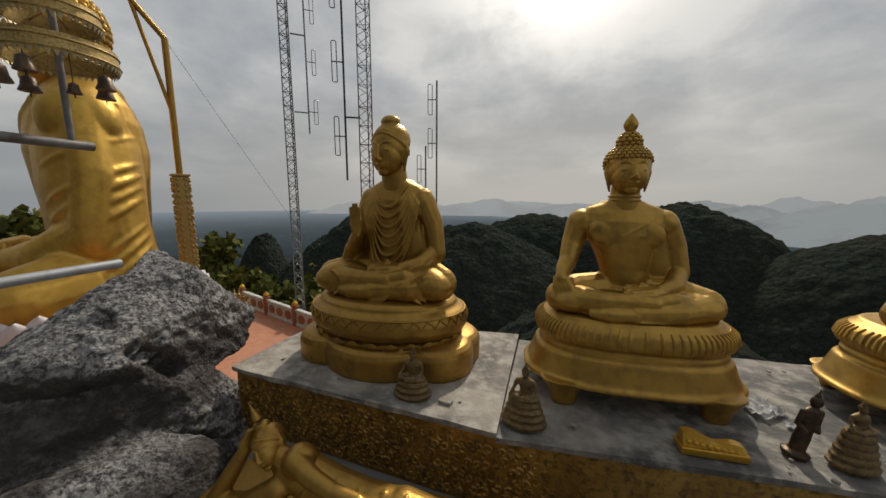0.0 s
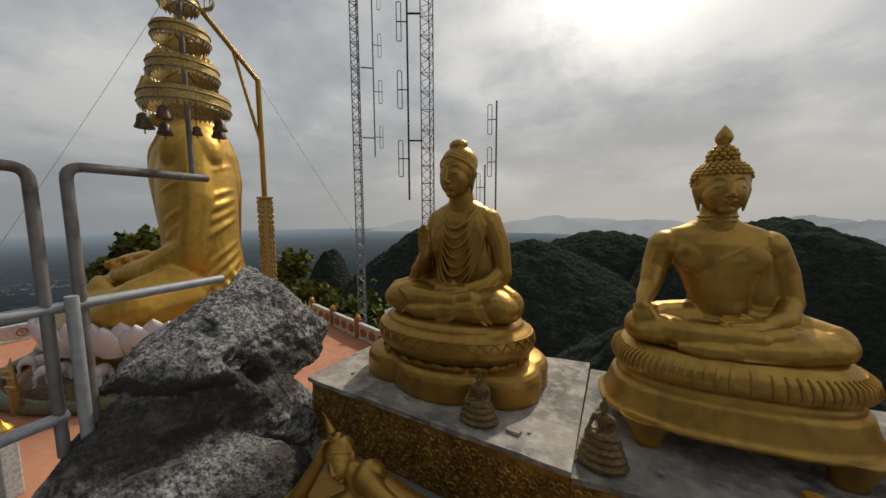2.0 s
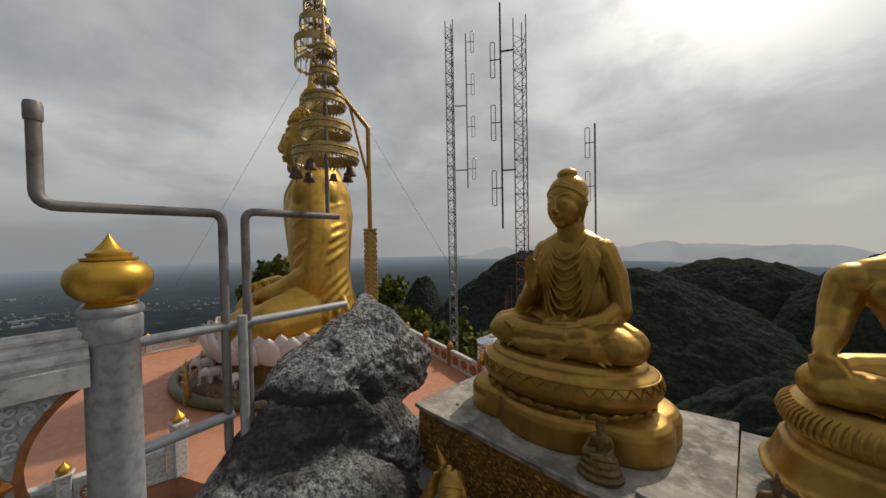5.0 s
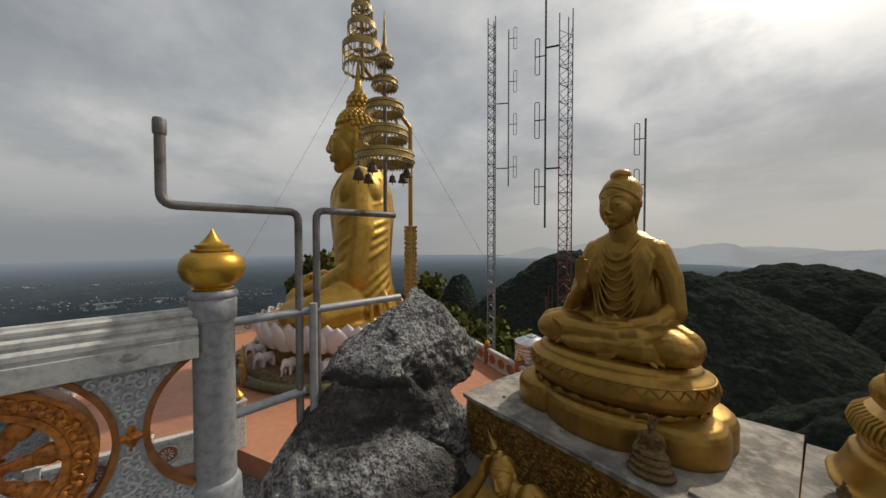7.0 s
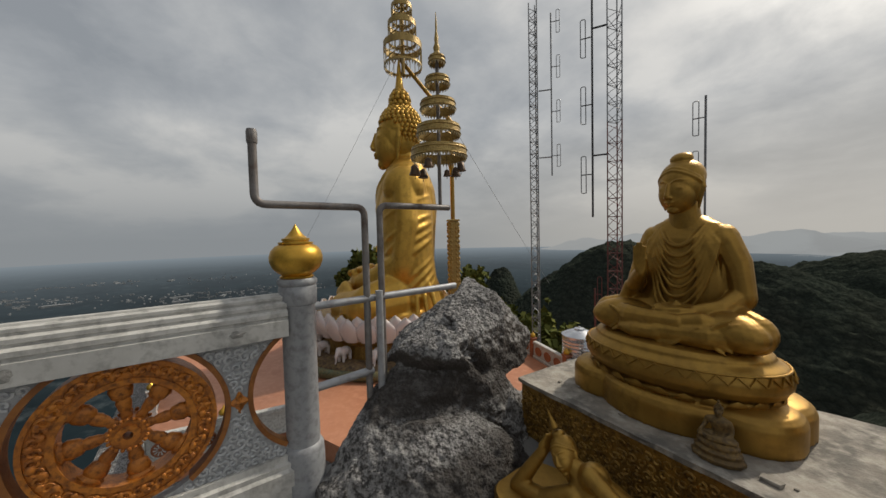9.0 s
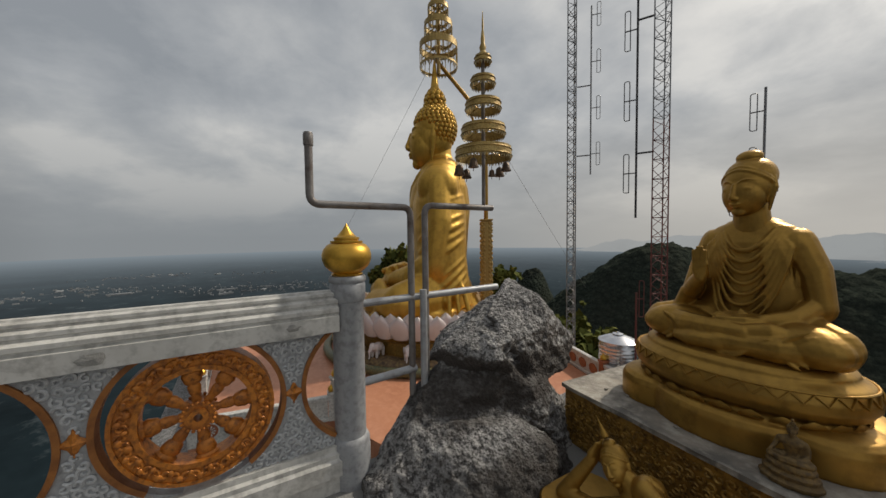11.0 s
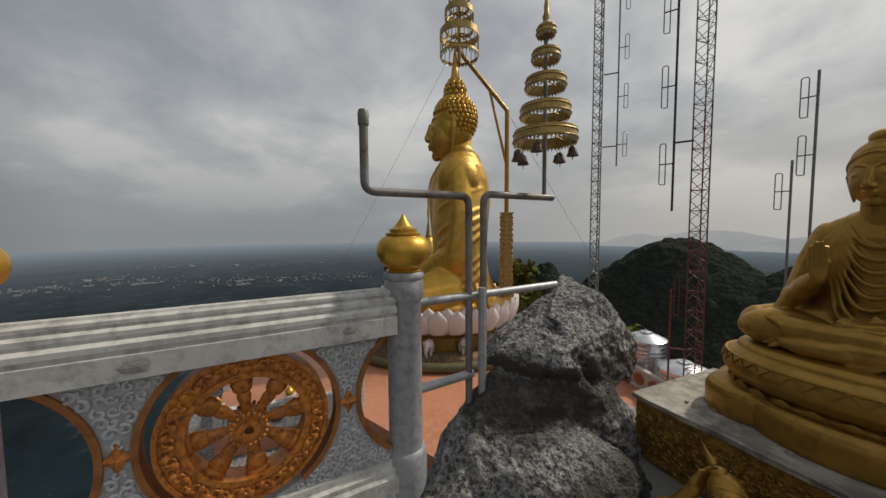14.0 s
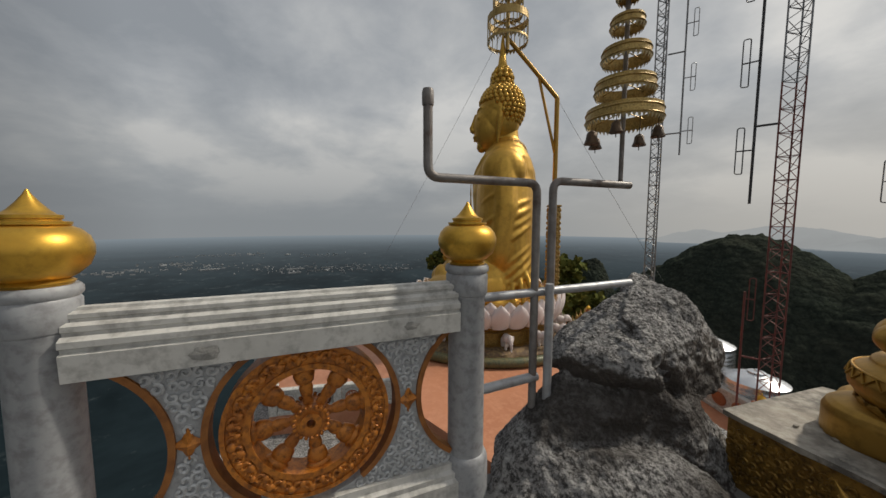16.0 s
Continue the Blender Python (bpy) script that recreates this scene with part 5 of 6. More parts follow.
B1 = obj("buddha_statue", statue_blessing(), GOLD)
B1.matrix_world = pose(-0.915, 1.965, PLINTH_TOP, 0, 0, -1)
tagged(B1, "seated gold Buddha statue with raised hand on lotus", "statue")
B2 = obj("buddha_statue", statue_earth(), GOLD_WORN)
B2.matrix_world = pose(0.512, 1.965, PLINTH_TOP - 0.012, 0, 0, 3.0)
tagged(B2, "seated worn gold Buddha statue touching the earth", "statue")
B3 = new("buddha_statue", B2.data)
B3.matrix_world = pose(2.02, 2.07, PLINTH_TOP - 0.012, 0, 0, 2)
tagged(B3, "seated gold Buddha statue at the end of the plinth", "statue")


def big_statue():
    fig, ex = seated_figure("lap", "spire", "flowing", (1.22, 1.10, 1.12), 1.40, 1.45, 1.40, (7, 0), 0.010)
    s = (6.9, 7.0, 8.9)
    return melted(scaled(fig, s), 0.055, 3, scaled(ex, s, (0, -0.06, 0)))


BBX, BBY, BBZ = -13.70, 7.12, -2.0
BIG = obj("buddha_statue", big_statue(), GOLD_BRIGHT)
BIG.matrix_world = pose(BBX, BBY, BBZ, 0, 0, -35)
tagged(BIG, "colossal gold seated Buddha statue in flowing robe", "statue")

# ---- terrace of the great statue ----
TZ = -3.4
slab("terrace_floor", [(-20.6, -1.6), (-9.7, -1.6), (-9.2, 1.6), (-5.5, 3.0), (-4.6, 8.9), (-12.6, 11.7), (-20.6, 11.7)], TZ - 0.5, TZ, TERRACE, "orange tiled terrace floor", "floor")
slab("terrace_rock", [(-21.6, -2.6), (-9.0, -2.6), (-2.9, 0.0), (-2.9, 9.5), (-12.6, 12.6), (-21.6, 12.6)], -30, TZ - 0.504, ROCK, "rocky slope under the terrace", "rock")


def parapet(x0, y0, x1, y1, n, motif, label):
    """A low white parapet with painted medallions between capped posts."""
    root = empty("parapet")
    d = Vector((x1 - x0, y1 - y0, 0))
    length = d.length
    ang = math.degrees(math.atan2(d.y, d.x))
    root.matrix_world = pose(x0, y0, TZ, 0, 0, ang)
    bay = length / n
    for k in range(n):
        c = (k + 0.5) * bay
        bm = bmesh.new()
        box(bm, (c, 0, 0.32), (bay - 0.22, 0.09, 0.46))
        part("panel", bm, WHITE, root)
        bm = bmesh.new()
        box(bm, (c, 0, 0.605), (bay - 0.2, 0.17, 0.11), bevel=0.02)
        part("coping", bm, WHITE, root)
        bm = bmesh.new()
        box(bm, (c, 0, 0.05), (bay - 0.2, 0.17, 0.10), bevel=0.02)
        part("plinth_course", bm, WHITE, root)
        m = 3
        for q in range(m):
            x = c + (q - (m - 1) / 2) * (bay - 0.3) / m
            bm = bmesh.new()
            for side in (-1, 1):
                b2 = bmesh.new()
                lathe(b2, [(0.20, 0.0), (0.20, 0.02), (0.16, 0.035), (0.15, 0.03)], 20, sx=1.05 if motif == "oval" else 0.85, sy=0.85)
                bmesh.ops.rotate(b2, verts=b2.verts, matrix=turn("X", 90 * side))
                bmesh.ops.translate(b2, verts=b2.verts, vec=(x, -0.045 * side, 0.33))
                me = bpy.data.meshes.new("m")
                b2.to_mesh(me)
                b2.free()
                bm.from_mesh(me)
            disc = part("medallion", bm, RUST, root, "rust red medallion")
            if motif == "wheel":
                bm = bmesh.new()
                for side in (-1, 1):
                    for w in range(10):
                        a = 2 * math.pi * w / 10
                        c, z = math.cos(a), math.sin(a)
                        tube(bm, [(x + 0.04 * c, -0.082 * side, 0.33 + 0.04 * z), (x + 0.12 * c, -0.084 * side, 0.33 + 0.12 * z)], [0.008, 0.016], 6)
                    pts = [(x + 0.185 * math.cos(2 * math.pi * w / 20), -0.07 * side, 0.33 + 0.185 * math.sin(2 * math.pi * w / 20)) for w in range(21)]
                    tube(bm, pts, 0.016, 6)
                part("medallion_rays", bm, WHITE, disc, "white rays of the medallion")["kind"] = "stuff"
    for k in range(n + 1):
        x = k * bay
        bm = bmesh.new()
        box(bm, (x, 0, 0.36), (0.2, 0.2, 0.72), bevel=0.015)
        box(bm, (x, 0, 0.74), (0.25, 0.25, 0.06), bevel=0.015)
        p = part("post", bm, RUST if motif == "oval" else WHITE, root)
        bm = bmesh.new()
        lathe(bm, [(0.05, 0.77), (0.10, 0.80), (0.11, 0.85), (0.08, 0.90), (0.03, 0.94), (0.005, 1.0)], 20, (x, 0, 0))
        part("knob", bm, GOLD_BALL, p, "gold knob", smooth=True)
    return tagged(root, label, "parapet", "terrace parapets", kind="structure")


parapet(-12.4, 11.55, -4.7, 8.85, 4, "oval", "white parapet with rust red oval medallions")
parapet(-20.5, 11.5, -20.5, -1.5, 6, "wheel", "low parapet at the far edge of terrace")
parapet(-9.75, -1.5, -9.2, 1.55, 2, "wheel", "low white parapet with brown wheel medallions")
parapet(-20.5, -1.5, -12.4, -1.5, 4, "wheel", "low parapet at the side edge of terrace")


def gate_post():
    root = empty("gate_post", pose(-9.18, 1.66, TZ, 0, 0, 10))
    bm = bmesh.new()
    box(bm, (0, 0, 0.55), (0.24, 0.24, 1.10), bevel=0.02)
    box(bm, (0, 0, 1.12), (0.30, 0.30, 0.07), bevel=0.02)
    part("shaft", bm, WHITE, root)
    bm = bmesh.new()
    lathe(bm, [(0.06, 1.155), (0.12, 1.19), (0.13, 1.25), (0.09, 1.31), (0.035, 1.36), (0.005, 1.43)], 20)
    part("knob", bm, GOLD_BALL, root, "gold knob", smooth=True)
    return tagged(root, "white gate post with a gold knob beside the parapet", "post")


gate_post()


def petal_mesh(w, h, t):
    """One cupped lotus petal, foot at the origin, leaning to +y."""
    bm = bmesh.new()
    n, m = 8, 8
    front, back = [], []
    for i in range(m + 1):
        v = i / m
        half = w * 0.5 * (math.sin(math.pi * (0.18 + 0.82 * v)) ** 0.75 if v < 1 else 0.02)
        fr, bk = [], []
        for j in range(n + 1):
            u = 2 * j / n - 1
            y = 0.22 * h * math.sin(v * 2.0) - 0.10 * w * u * u
            fr.append(bm.verts.new((u * half, y + t, v * h)))
            bk.append(bm.verts.new((u * half, y - t, v * h)))
        front.append(fr)
        back.append(bk)
    for i in range(m):
        for j in range(n):
            bm.faces.new((front[i][j], front[i][j + 1], front[i + 1][j + 1], front[i + 1][j]))
            bm.faces.new((back[i][j], back[i + 1][j], back[i + 1][j + 1], back[i][j + 1]))
        bm.faces.new((front[i][0], front[i + 1][0], back[i + 1][0], back[i][0]))
        bm.faces.new((front[i][n], back[i][n], back[i + 1][n], front[i + 1][n]))
    bmesh.ops.recalc_face_normals(bm, faces=bm.faces)
    return bm


def lotus_base():
    root = empty("lotus_base", pose(BBX - 0.20, BBY - 0.32, TZ, 0, 0, -31))
    bm = bmesh.new()
    lathe(bm, [(3.2, 0.0), (3.25, 0.25), (3.0, 0.3), (2.95, 0.75), (3.15, 0.85), (3.2, 0.95), (3.3, 1.0), (3.5, 1.75), (3.3, 1.8)], 72, sx=1.0, sy=0.95)
    part("drum", bm, GOLD_DARK, root, "tarnished gilded round drum")
    proto = petal_mesh(0.85, 1.0, 0.03)
    me = bpy.data.meshes.new("petal")
    proto.to_mesh(me)
    proto.free()
    for p in me.polygons:
        p.use_smooth = True
    me.materials.append(PETAL)
    n = 30
    for k in range(n):
        for row in (0, 1):
            a = 360 * (k + 0.5 * row) / n
            ob = new("petal", me)
            ob.parent = root
            r = 3.42 - 0.12 * row
            ob.matrix_local = Matrix.Translation((r * math.cos(radians(a)), r * 0.95 * math.sin(radians(a)), 1.02 + 0.02 * row)) @ pose(0, 0, 0, 0, 0, a - 90) @ Matrix.Diagonal((0.92, 1, 0.92 + 0.06 * row, 1))
    return tagged(root, "round base of white lotus petals over gilded drum", "base")


lotus_base()

# ---- post and umbrella over the great statue ----


def gilded_post():
    root = empty("gilded_post", pose(-12.35, 9.32, TZ, 0, 0, -31))
    bm = bmesh.new()
    box(bm, (0, 0, 2.75), (0.46, 0.46, 5.5), bevel=0.04)
    part("pillar", bm, GOLD_DULL, root, "square pillar covered with gilt scrolls")
    bm = bmesh.new()
    rnd = random.Random(4)
    for sx, sy in ((1, 0), (-1, 0), (0, 1), (0, -1)):
        for k in range(26):
            z = 0.4 + k * 0.2
            for o in (-0.12, 0.12):
                ball(bm, (sx * 0.235 + sy * o, sy * 0.235 + sx * o, z), (0.05, 0.05, 0.07), seg=6)
    for sx in (-1, 1):
        for sy in (-1, 1):
            for k in range(20):
                ball(bm, (sx * 0.235, sy * 0.235, 0.4 + k * 0.26), (0.045, 0.045, 0.06), seg=6)
    part("scroll_relief", bm, GOLD_DULL, root)["kind"] = "stuff"
    bm = bmesh.new()
    box(bm, (0, 0, 5.54), (0.56, 0.56, 0.08), bevel=0.02)
    part("capital", bm, GOLD_DULL, root)
    bm = bmesh.new()
    tube(bm, [(0, 0, 5.5), (0, 0, 10.05)], 0.10, 12)
    part("pole", bm, GOLD, root, smooth=True)
    top = Vector((0, -0.0, 10.05))
    end = Vector((-0.25, -2.35, 13.05))
    bm = bmesh.new()
    tube(bm, [top, end], 0.09, 12)
    part("slanting_arm", bm, GOLD, root, smooth=True)
    bm = bmesh.new()
    tube(bm, [(0, 0, 7.6), top + (end - top) * 0.33], 0.06, 10)
    part("strut", bm, GOLD, root, smooth=True)
    return tagged(root, "gilded square post with a slanting pole", "post")


gilded_post()
tiered_umbrella("tiered_umbrella", Matrix.Translation((-13.4, 7.5, 0)),
                [(0.86, 9.0, 10.05), (0.64, 10.1, 10.95), (0.47, 11.0, 11.7), (0.34, 11.75, 12.3)], (8.7, 12.5), (12.3, 14.5), GOLD_DULL, "gilt tiered umbrella over the colossal statue", None, 6.0, True)

# ---- masts ----


def lattice_mast(x, y, z0, z1, w, mats, label, turn_deg=0.0, step=0.5, r=0.018, red_below=None):
    root = empty("lattice_mast", pose(x, y, 0, 0, 0, turn_deg))
    corners = [(w * 0.577 * math.cos(radians(a)), w * 0.577 * math.sin(radians(a))) for a in (90, 210, 330)]
    cut = red_below if red_below is not None else z0
    for lo, hi, mat in ((z0, cut, mats[1]), (cut, z1, mats[0])):
        if hi - lo < 0.01:
            continue
        for cx, cy in corners:
            bm = bmesh.new()
            tube(bm, [(cx, cy, lo), (cx, cy, hi)], r, 8)
            part("mast_leg", bm, mat, root)
        bm = bmesh.new()
        n = int((hi - lo) / step)
        for k in range(n):
            for i in range(3):
                a, b = corners[i], corners[(i + 1) % 3]
                za, zb = lo + k * step, lo + (k + 1) * step
                tube(bm, [(*a, za), (*b, za)], r * 0.55, 5)
                tube(bm, [(*a, za), (*b, (za + zb) / 2)], r * 0.5, 5)
                tube(bm, [(*b, (za + zb) / 2), (*a, zb)], r * 0.5, 5)
        part("bracing", bm, mat, root, "steel cross bracing")
    return tagged(root, label, "mast", "radio masts")


def dipole_aerial(x, y, z0, z1, mast_xy, arms, loops, r, mat, label, away):
    """An upright aerial with loop dipoles, held off a mast by arms."""
    root = empty("aerial", Matrix.Translation((x, y, 0)))
    bm = bmesh.new()
    tube(bm, [(0, 0, z0), (0, 0, z1)], r, 8)
    part("rod", bm, mat, root)
    mx, my = mast_xy[0] - x, mast_xy[1] - y
    for z in arms:
        bm = bmesh.new()
        tube(bm, [(0, 0, z), (mx, my, z)], r * 0.9, 6)
        part("arm", bm, mat, root)
    for z, h in loops:
        bm = bmesh.new()
        d = Vector((*away, 0))
        e = d.normalized() * r * 4.5
        c = d + Vector((0, 0, z))
        pts = [c - e / 2 + Vector((0, 0, -h / 2)), c - e / 2 + Vector((0, 0, h / 2)), c + e / 2 + Vector((0, 0, h / 2)), c + e / 2 + Vector((0, 0, -h / 2)), c - e / 2 + Vector((0, 0, -h / 2))]
        tube(bm, bend(pts, r * 1.8, 3), r * 0.45, 5)
        tube(bm, [(0, 0, z), c + e / 2], r * 0.6, 5)
        part("dipole_loop", bm, mat, root)
    return tagged(root, label, "aerial", "radio aerials")


lattice_mast(-10.2, 12.58, -4.2, 12.0, 0.37, (STEEL, STEEL), "slender grey steel lattice radio mast", 20, 0.55, 0.026)
dipole_aerial(-9.60, 13.04, 4.1, 11.4, (-10.05, 12.7), (4.95, 8.0), ((5.0, 1.0), (7.0, 1.0), (9.0, 1.0), (11.0, 1.0)), 0.032, STEEL, "thin upright aerial with loop dipoles", (0.24, 0.18))
lattice_mast(-4.32, 8.19, -4.6, 7.4, 0.33, (STEEL, RED_STEEL), "red and grey steel lattice radio mast", 15, 0.46, 0.015, 4.2)
dipole_aerial(-4.78, 7.94, 1.85, 7.9, (-4.45, 8.1), (3.42, 6.6), ((2.95, 0.95), (4.72, 0.95), (6.4, 0.95)), 0.026, DARK_STEEL, "dark upright aerial with loop dipoles", (-0.19, -0.1))
dipole_aerial(-3.12, 10.5, -3.0, 4.95, (-3.12, 10.52), (), ((4.4, 0.9), (3.1, 0.9)), 0.028, STEEL, "slender grey whip aerial", (-0.2, -0.05))


dipole_aerial(-3.42, 10.3, -3.0, 3.0, (-3.42, 10.32), (), ((2.3, 0.85),), 0.026, STEEL, "shorter grey whip aerial with a loop", (-0.2, -0.05))
dipole_aerial(-4.74, 7.95, -2.6, 0.0, (-4.45, 8.1), (-1.4,), ((-0.15, 0.9),), 0.022, RED_STEEL, "low reddish loop aerial on the mast", (0.10, 0.05))


def water_tank(x, y, z, r, h):
    root = empty("water_tank", Matrix.Translation((x, y, z)))
    bm = bmesh.new()
    prof = [(r * 0.98, 0.0), (r, 0.03)]
    k = int(h / 0.12)
    for q in range(k):
        zz = 0.05 + q * (h - 0.1) / k
        prof += [(r, zz), (r * 1.02, zz + 0.03), (r * 1.02, zz + 0.05), (r, zz + 0.08)]
    prof += [(r, h), (r * 1.03, h + 0.01), (r * 1.03, h + 0.04)]
    lathe(bm, prof, 48)
    part("barrel", bm, TANK, root, smooth=True)
    bm = bmesh.new()
    lathe(bm, [(r * 1.03, h + 0.041), (r * 0.9, h + 0.08), (r * 0.55, h + 0.17), (r * 0.30, h + 0.21), (r * 0.29, h + 0.25), (r * 0.1, h + 0.27), (r * 0.06, h + 0.31)], 40)
    part("lid", bm, TANK, root, "domed steel lid", smooth=True)
    return tagged(root, "ribbed stainless steel water tank with domed lid", "tank", "water tanks")


water_tank(-6.55, 10.2, -3.6, 0.58, 1.5)
water_tank(-5.2, 9.7, -4.0, 0.62, 1.5)
slab("tank_platform", [(-8.2, 10.4), (-3.6, 8.6), (-2.6, 11.0), (-8.0, 12.2)], -9.0, -4.004, CONCRETE, "concrete ledge below the parapet", "ledge")

# ---- small things on the plinth ----


def reclining_figure():
    """A statue lying on its side, head propped on one hand, on a low base."""
    bm, ex = bmesh.new(), bmesh.new()
    # trunk and legs along +x
    limb(bm, [(-0.97, 1.10, 0.26), (-0.80, 1.09, 0.22), (-0.62, 1.08, 0.205), (-0.45, 1.07, 0.20)], [0.090, 0.088, 0.082, 0.092], 18)
    limb(bm, [(-0.45, 1.07, 0.20), (-0.15, 1.05, 0.18), (0.15, 1.04, 0.165), (0.38, 1.03, 0.155)], [0.10, 0.085, 0.068, 0.048], 18)
    limb(bm, [(0.36, 1.03, 0.18), (0.42, 0.98, 0.18)], [0.05, 0.04])
    ball(bm, (-0.93, 1.08, 0.32), (0.072, 0.075, 0.072))
    # upper arm lies along the side
    limb(bm, [(-0.93, 1.05, 0.345), (-0.82, 1.01, 0.325), (-0.72, 1.00, 0.298)], [0.046, 0.041, 0.035])
    limb(bm, [(-0.72, 1.00, 0.298), (-0.60, 0.99, 0.300)], [0.035, 0.027])
    hand(bm, (-0.60, 0.99, 0.300), (-0.42, 0.975, 0.305), (0.0, 0.02, -0.008), 0.02)
    # propping arm
    limb(bm, [(-1.0, 1.02, 0.22), (-1.15, 0.99, 0.13), (-1.31, 0.98, 0.115)], [0.055, 0.05, 0.042])
    limb(bm, [(-1.31, 0.98, 0.115), (-1.25, 1.02, 0.23), (-1.20, 1.06, 0.33)], [0.042, 0.036, 0.028])
    hand(bm, (-1.20, 1.06, 0.33), (-1.16, 1.10, 0.44), (0.01, 0.016, 0.0), 0.02)
    limb(bm, [(-0.96, 1.08, 0.29), (-1.05, 1.08, 0.33)], [0.055, 0.046])
    # head, tipped on its side
    hb, hx = bmesh.new(), bmesh.new()
    statue_head(hb, hx, "smooth")
    lathe(hx, [(0.03, 1.07), (0.034, 1.09), (0.02, 1.13), (0.008, 1.18), (0.002, 1.22)], 14, (0, 0.045, 0))
    m = Matrix.Translation((-1.085, 1.08, 0.355)) @ Matrix.Rotation(radians(-30), 4, "Y") @ Matrix.Rotation(radians(8), 4, "Z") @ Matrix.Scale(0.60, 4) @ Matrix.Translation((0, -0.03, -0.86))
    hb = melted(hb, 0.005, 2)
    for src, dst in ((hb, ex), (hx, ex)):
        bmesh.ops.transform(src, matrix=m, verts=src.verts)
        me = bpy.data.meshes.new("head")
        src.to_mesh(me)
        src.free()
        dst.from_mesh(me)
    # robe edge and pleats
    for k in range(7):
        x = -0.88 + 0.10 * k
        tube(bm, [(x + 0.05 * math.cos(a), 1.085 - 0.094 * math.sin(a), 0.210 + 0.094 * math.cos(a)) for a in [0.2 + 1.9 * q / 8 for q in range(9)]], [0.002] + [0.005] * 7 + [0.002], 6)
    out = melted(bm, 0.0065, 2, ex)
    low = bmesh.new()
    stacked(low, [(x - 0.46, y + 1.06) for x, y in rounded(0.97, 0.25, 48, 5)], [(1, 1, 0.0), (1, 1, 0.075), (0.985, 0.99, 0.09), (0.98, 0.985, 0.105)])
    bmesh.ops.recalc_face_normals(low, faces=low.faces)
    me = bpy.data.meshes.new("low")
    low.to_mesh(me)
    low.free()
    out.from_mesh(me)
    return out


tagged(obj("reclining_statue", reclining_figure(), GOLD), "reclining gold Buddha statue at the plinth's foot", "statue")


def small_seated(rings, s, voxel=0.0035):
    """A hand-sized seated figure on a stepped base; base at z = 0."""
    fig, ex = seated_figure("earth", "flame", "sash")
    z = 0.03 * rings
    soft = melted(scaled(fig, (s, s, s), (0, 0, z)), voxel, 2, scaled(ex, (s, s, s), (0, 0, z)))
    bm = bmesh.new()
    for k in range(rings):
        w = 0.44 + 0.07 * (rings - k)
        lathe(bm, [(w * s * 0.94, 0.0), (w * s, 0.006), (w * s, 0.018), (w * s * 0.88, 0.026), (w * s * 0.86, 0.032)], 24, (0, 0, 0.03 * k), 1.0, 0.72, 0.02, 12)
    bmesh.ops.recalc_face_normals(bm, faces=bm.faces)
    me = bpy.data.meshes.new("base")
    bm.to_mesh(me)
    bm.free()
    soft.from_mesh(me)
    return soft


f1 = obj("figurine", small_seated(3, 0.155), CLAY)
f1.matrix_world = pose(-0.585, 1.535, PLINTH_TOP + 0.002, 0, 0, 4)
tagged(f1, "small dull bronze seated figurine before the statue", "figurine")
f2 = obj("figurine", small_seated(4, 0.145), CLAY)
f2.matrix_world = pose(-0.012, 1.475, PLINTH_TOP + 0.002, 0, 0, -6)
tagged(f2, "small bronze seated figurine on a ringed base", "figurine")
f3 = obj("figurine", small_seated(5, 0.105), CLAY)
f3.matrix_world = pose(1.245, 1.56, PLINTH_TOP + 0.002, 0, 0, 10)
tagged(f3, "small bronze figurine on a tall stack of rings", "figurine")


def standing_figurine():
    bm = bmesh.new()
    loft(bm, [(0, 0, 0.0, 0.045, 0.04), (0, 0, 0.02, 0.05, 0.045), (0, 0, 0.03, 0.03, 0.026)], 18)
    loft(bm, [(0, 0, 0.02, 0.03, 0.024), (0, 0, 0.09, 0.034, 0.024), (0, 0, 0.15, 0.028, 0.02), (0, 0, 0.19, 0.040, 0.022), (0, 0, 0.215, 0.036, 0.02), (0, 0, 0.228, 0.014, 0.013)], 18)
    for s in (-1, 1):
        limb(bm, [(s * 0.040, 0, 0.205), (s * 0.046, 0.0, 0.15), (s * 0.030, -0.022, 0.13)], [0.012, 0.011, 0.009], 8)
    ball(bm, (0, 0, 0.25), (0.019, 0.021, 0.025), seg=14)
    ball(bm, (0, 0.002, 0.275), (0.011, 0.011, 0.012), seg=10)
    tube(bm, [(0, 0.002, 0.28), (0, 0.002, 0.31)], [0.007, 0.001], 8)
    return melted(bm, 0.0032, 2)


f4 = obj("figurine", standing_figurine(), BRONZE)
f4.matrix_world = pose(1.075, 1.585, PLINTH_TOP - 0.008, 4, 8, 20)
tagged(f4, "small dark standing bronze figurine leaning a little", "figurine")


def gilt_block():
    bm = bmesh.new()
    n = 18
    rows = []
    for k in range(n + 1):
        u = k / n
        top = 0.115 - 0.055 * u + 0.014 * math.sin(u * 9.0)
        rows.append([bm.verts.new((-0.135 + 0.27 * u, y, z)) for y, z in ((-0.035, 0.045), (-0.022, top), (0.022, top), (0.035, 0.045))])
    for a, b in zip(rows, rows[1:]):
        for q in range(4):
            bm.faces.new((a[q], a[(q + 1) % 4], b[(q + 1) % 4], b[q]))
    bm.faces.new(rows[0][::-1])
    bm.faces.new(rows[-1])
    box(bm, (0, 0, 0.022), (0.29, 0.10, 0.044), bevel=0.006)
    for k in range(8):
        ball(bm, (-0.11 + 0.03 * k, -0.034, 0.07 - 0.004 * k), (0.012, 0.008, 0.014), seg=8)
    bmesh.ops.recalc_face_normals(bm, faces=bm.faces)
    return bm


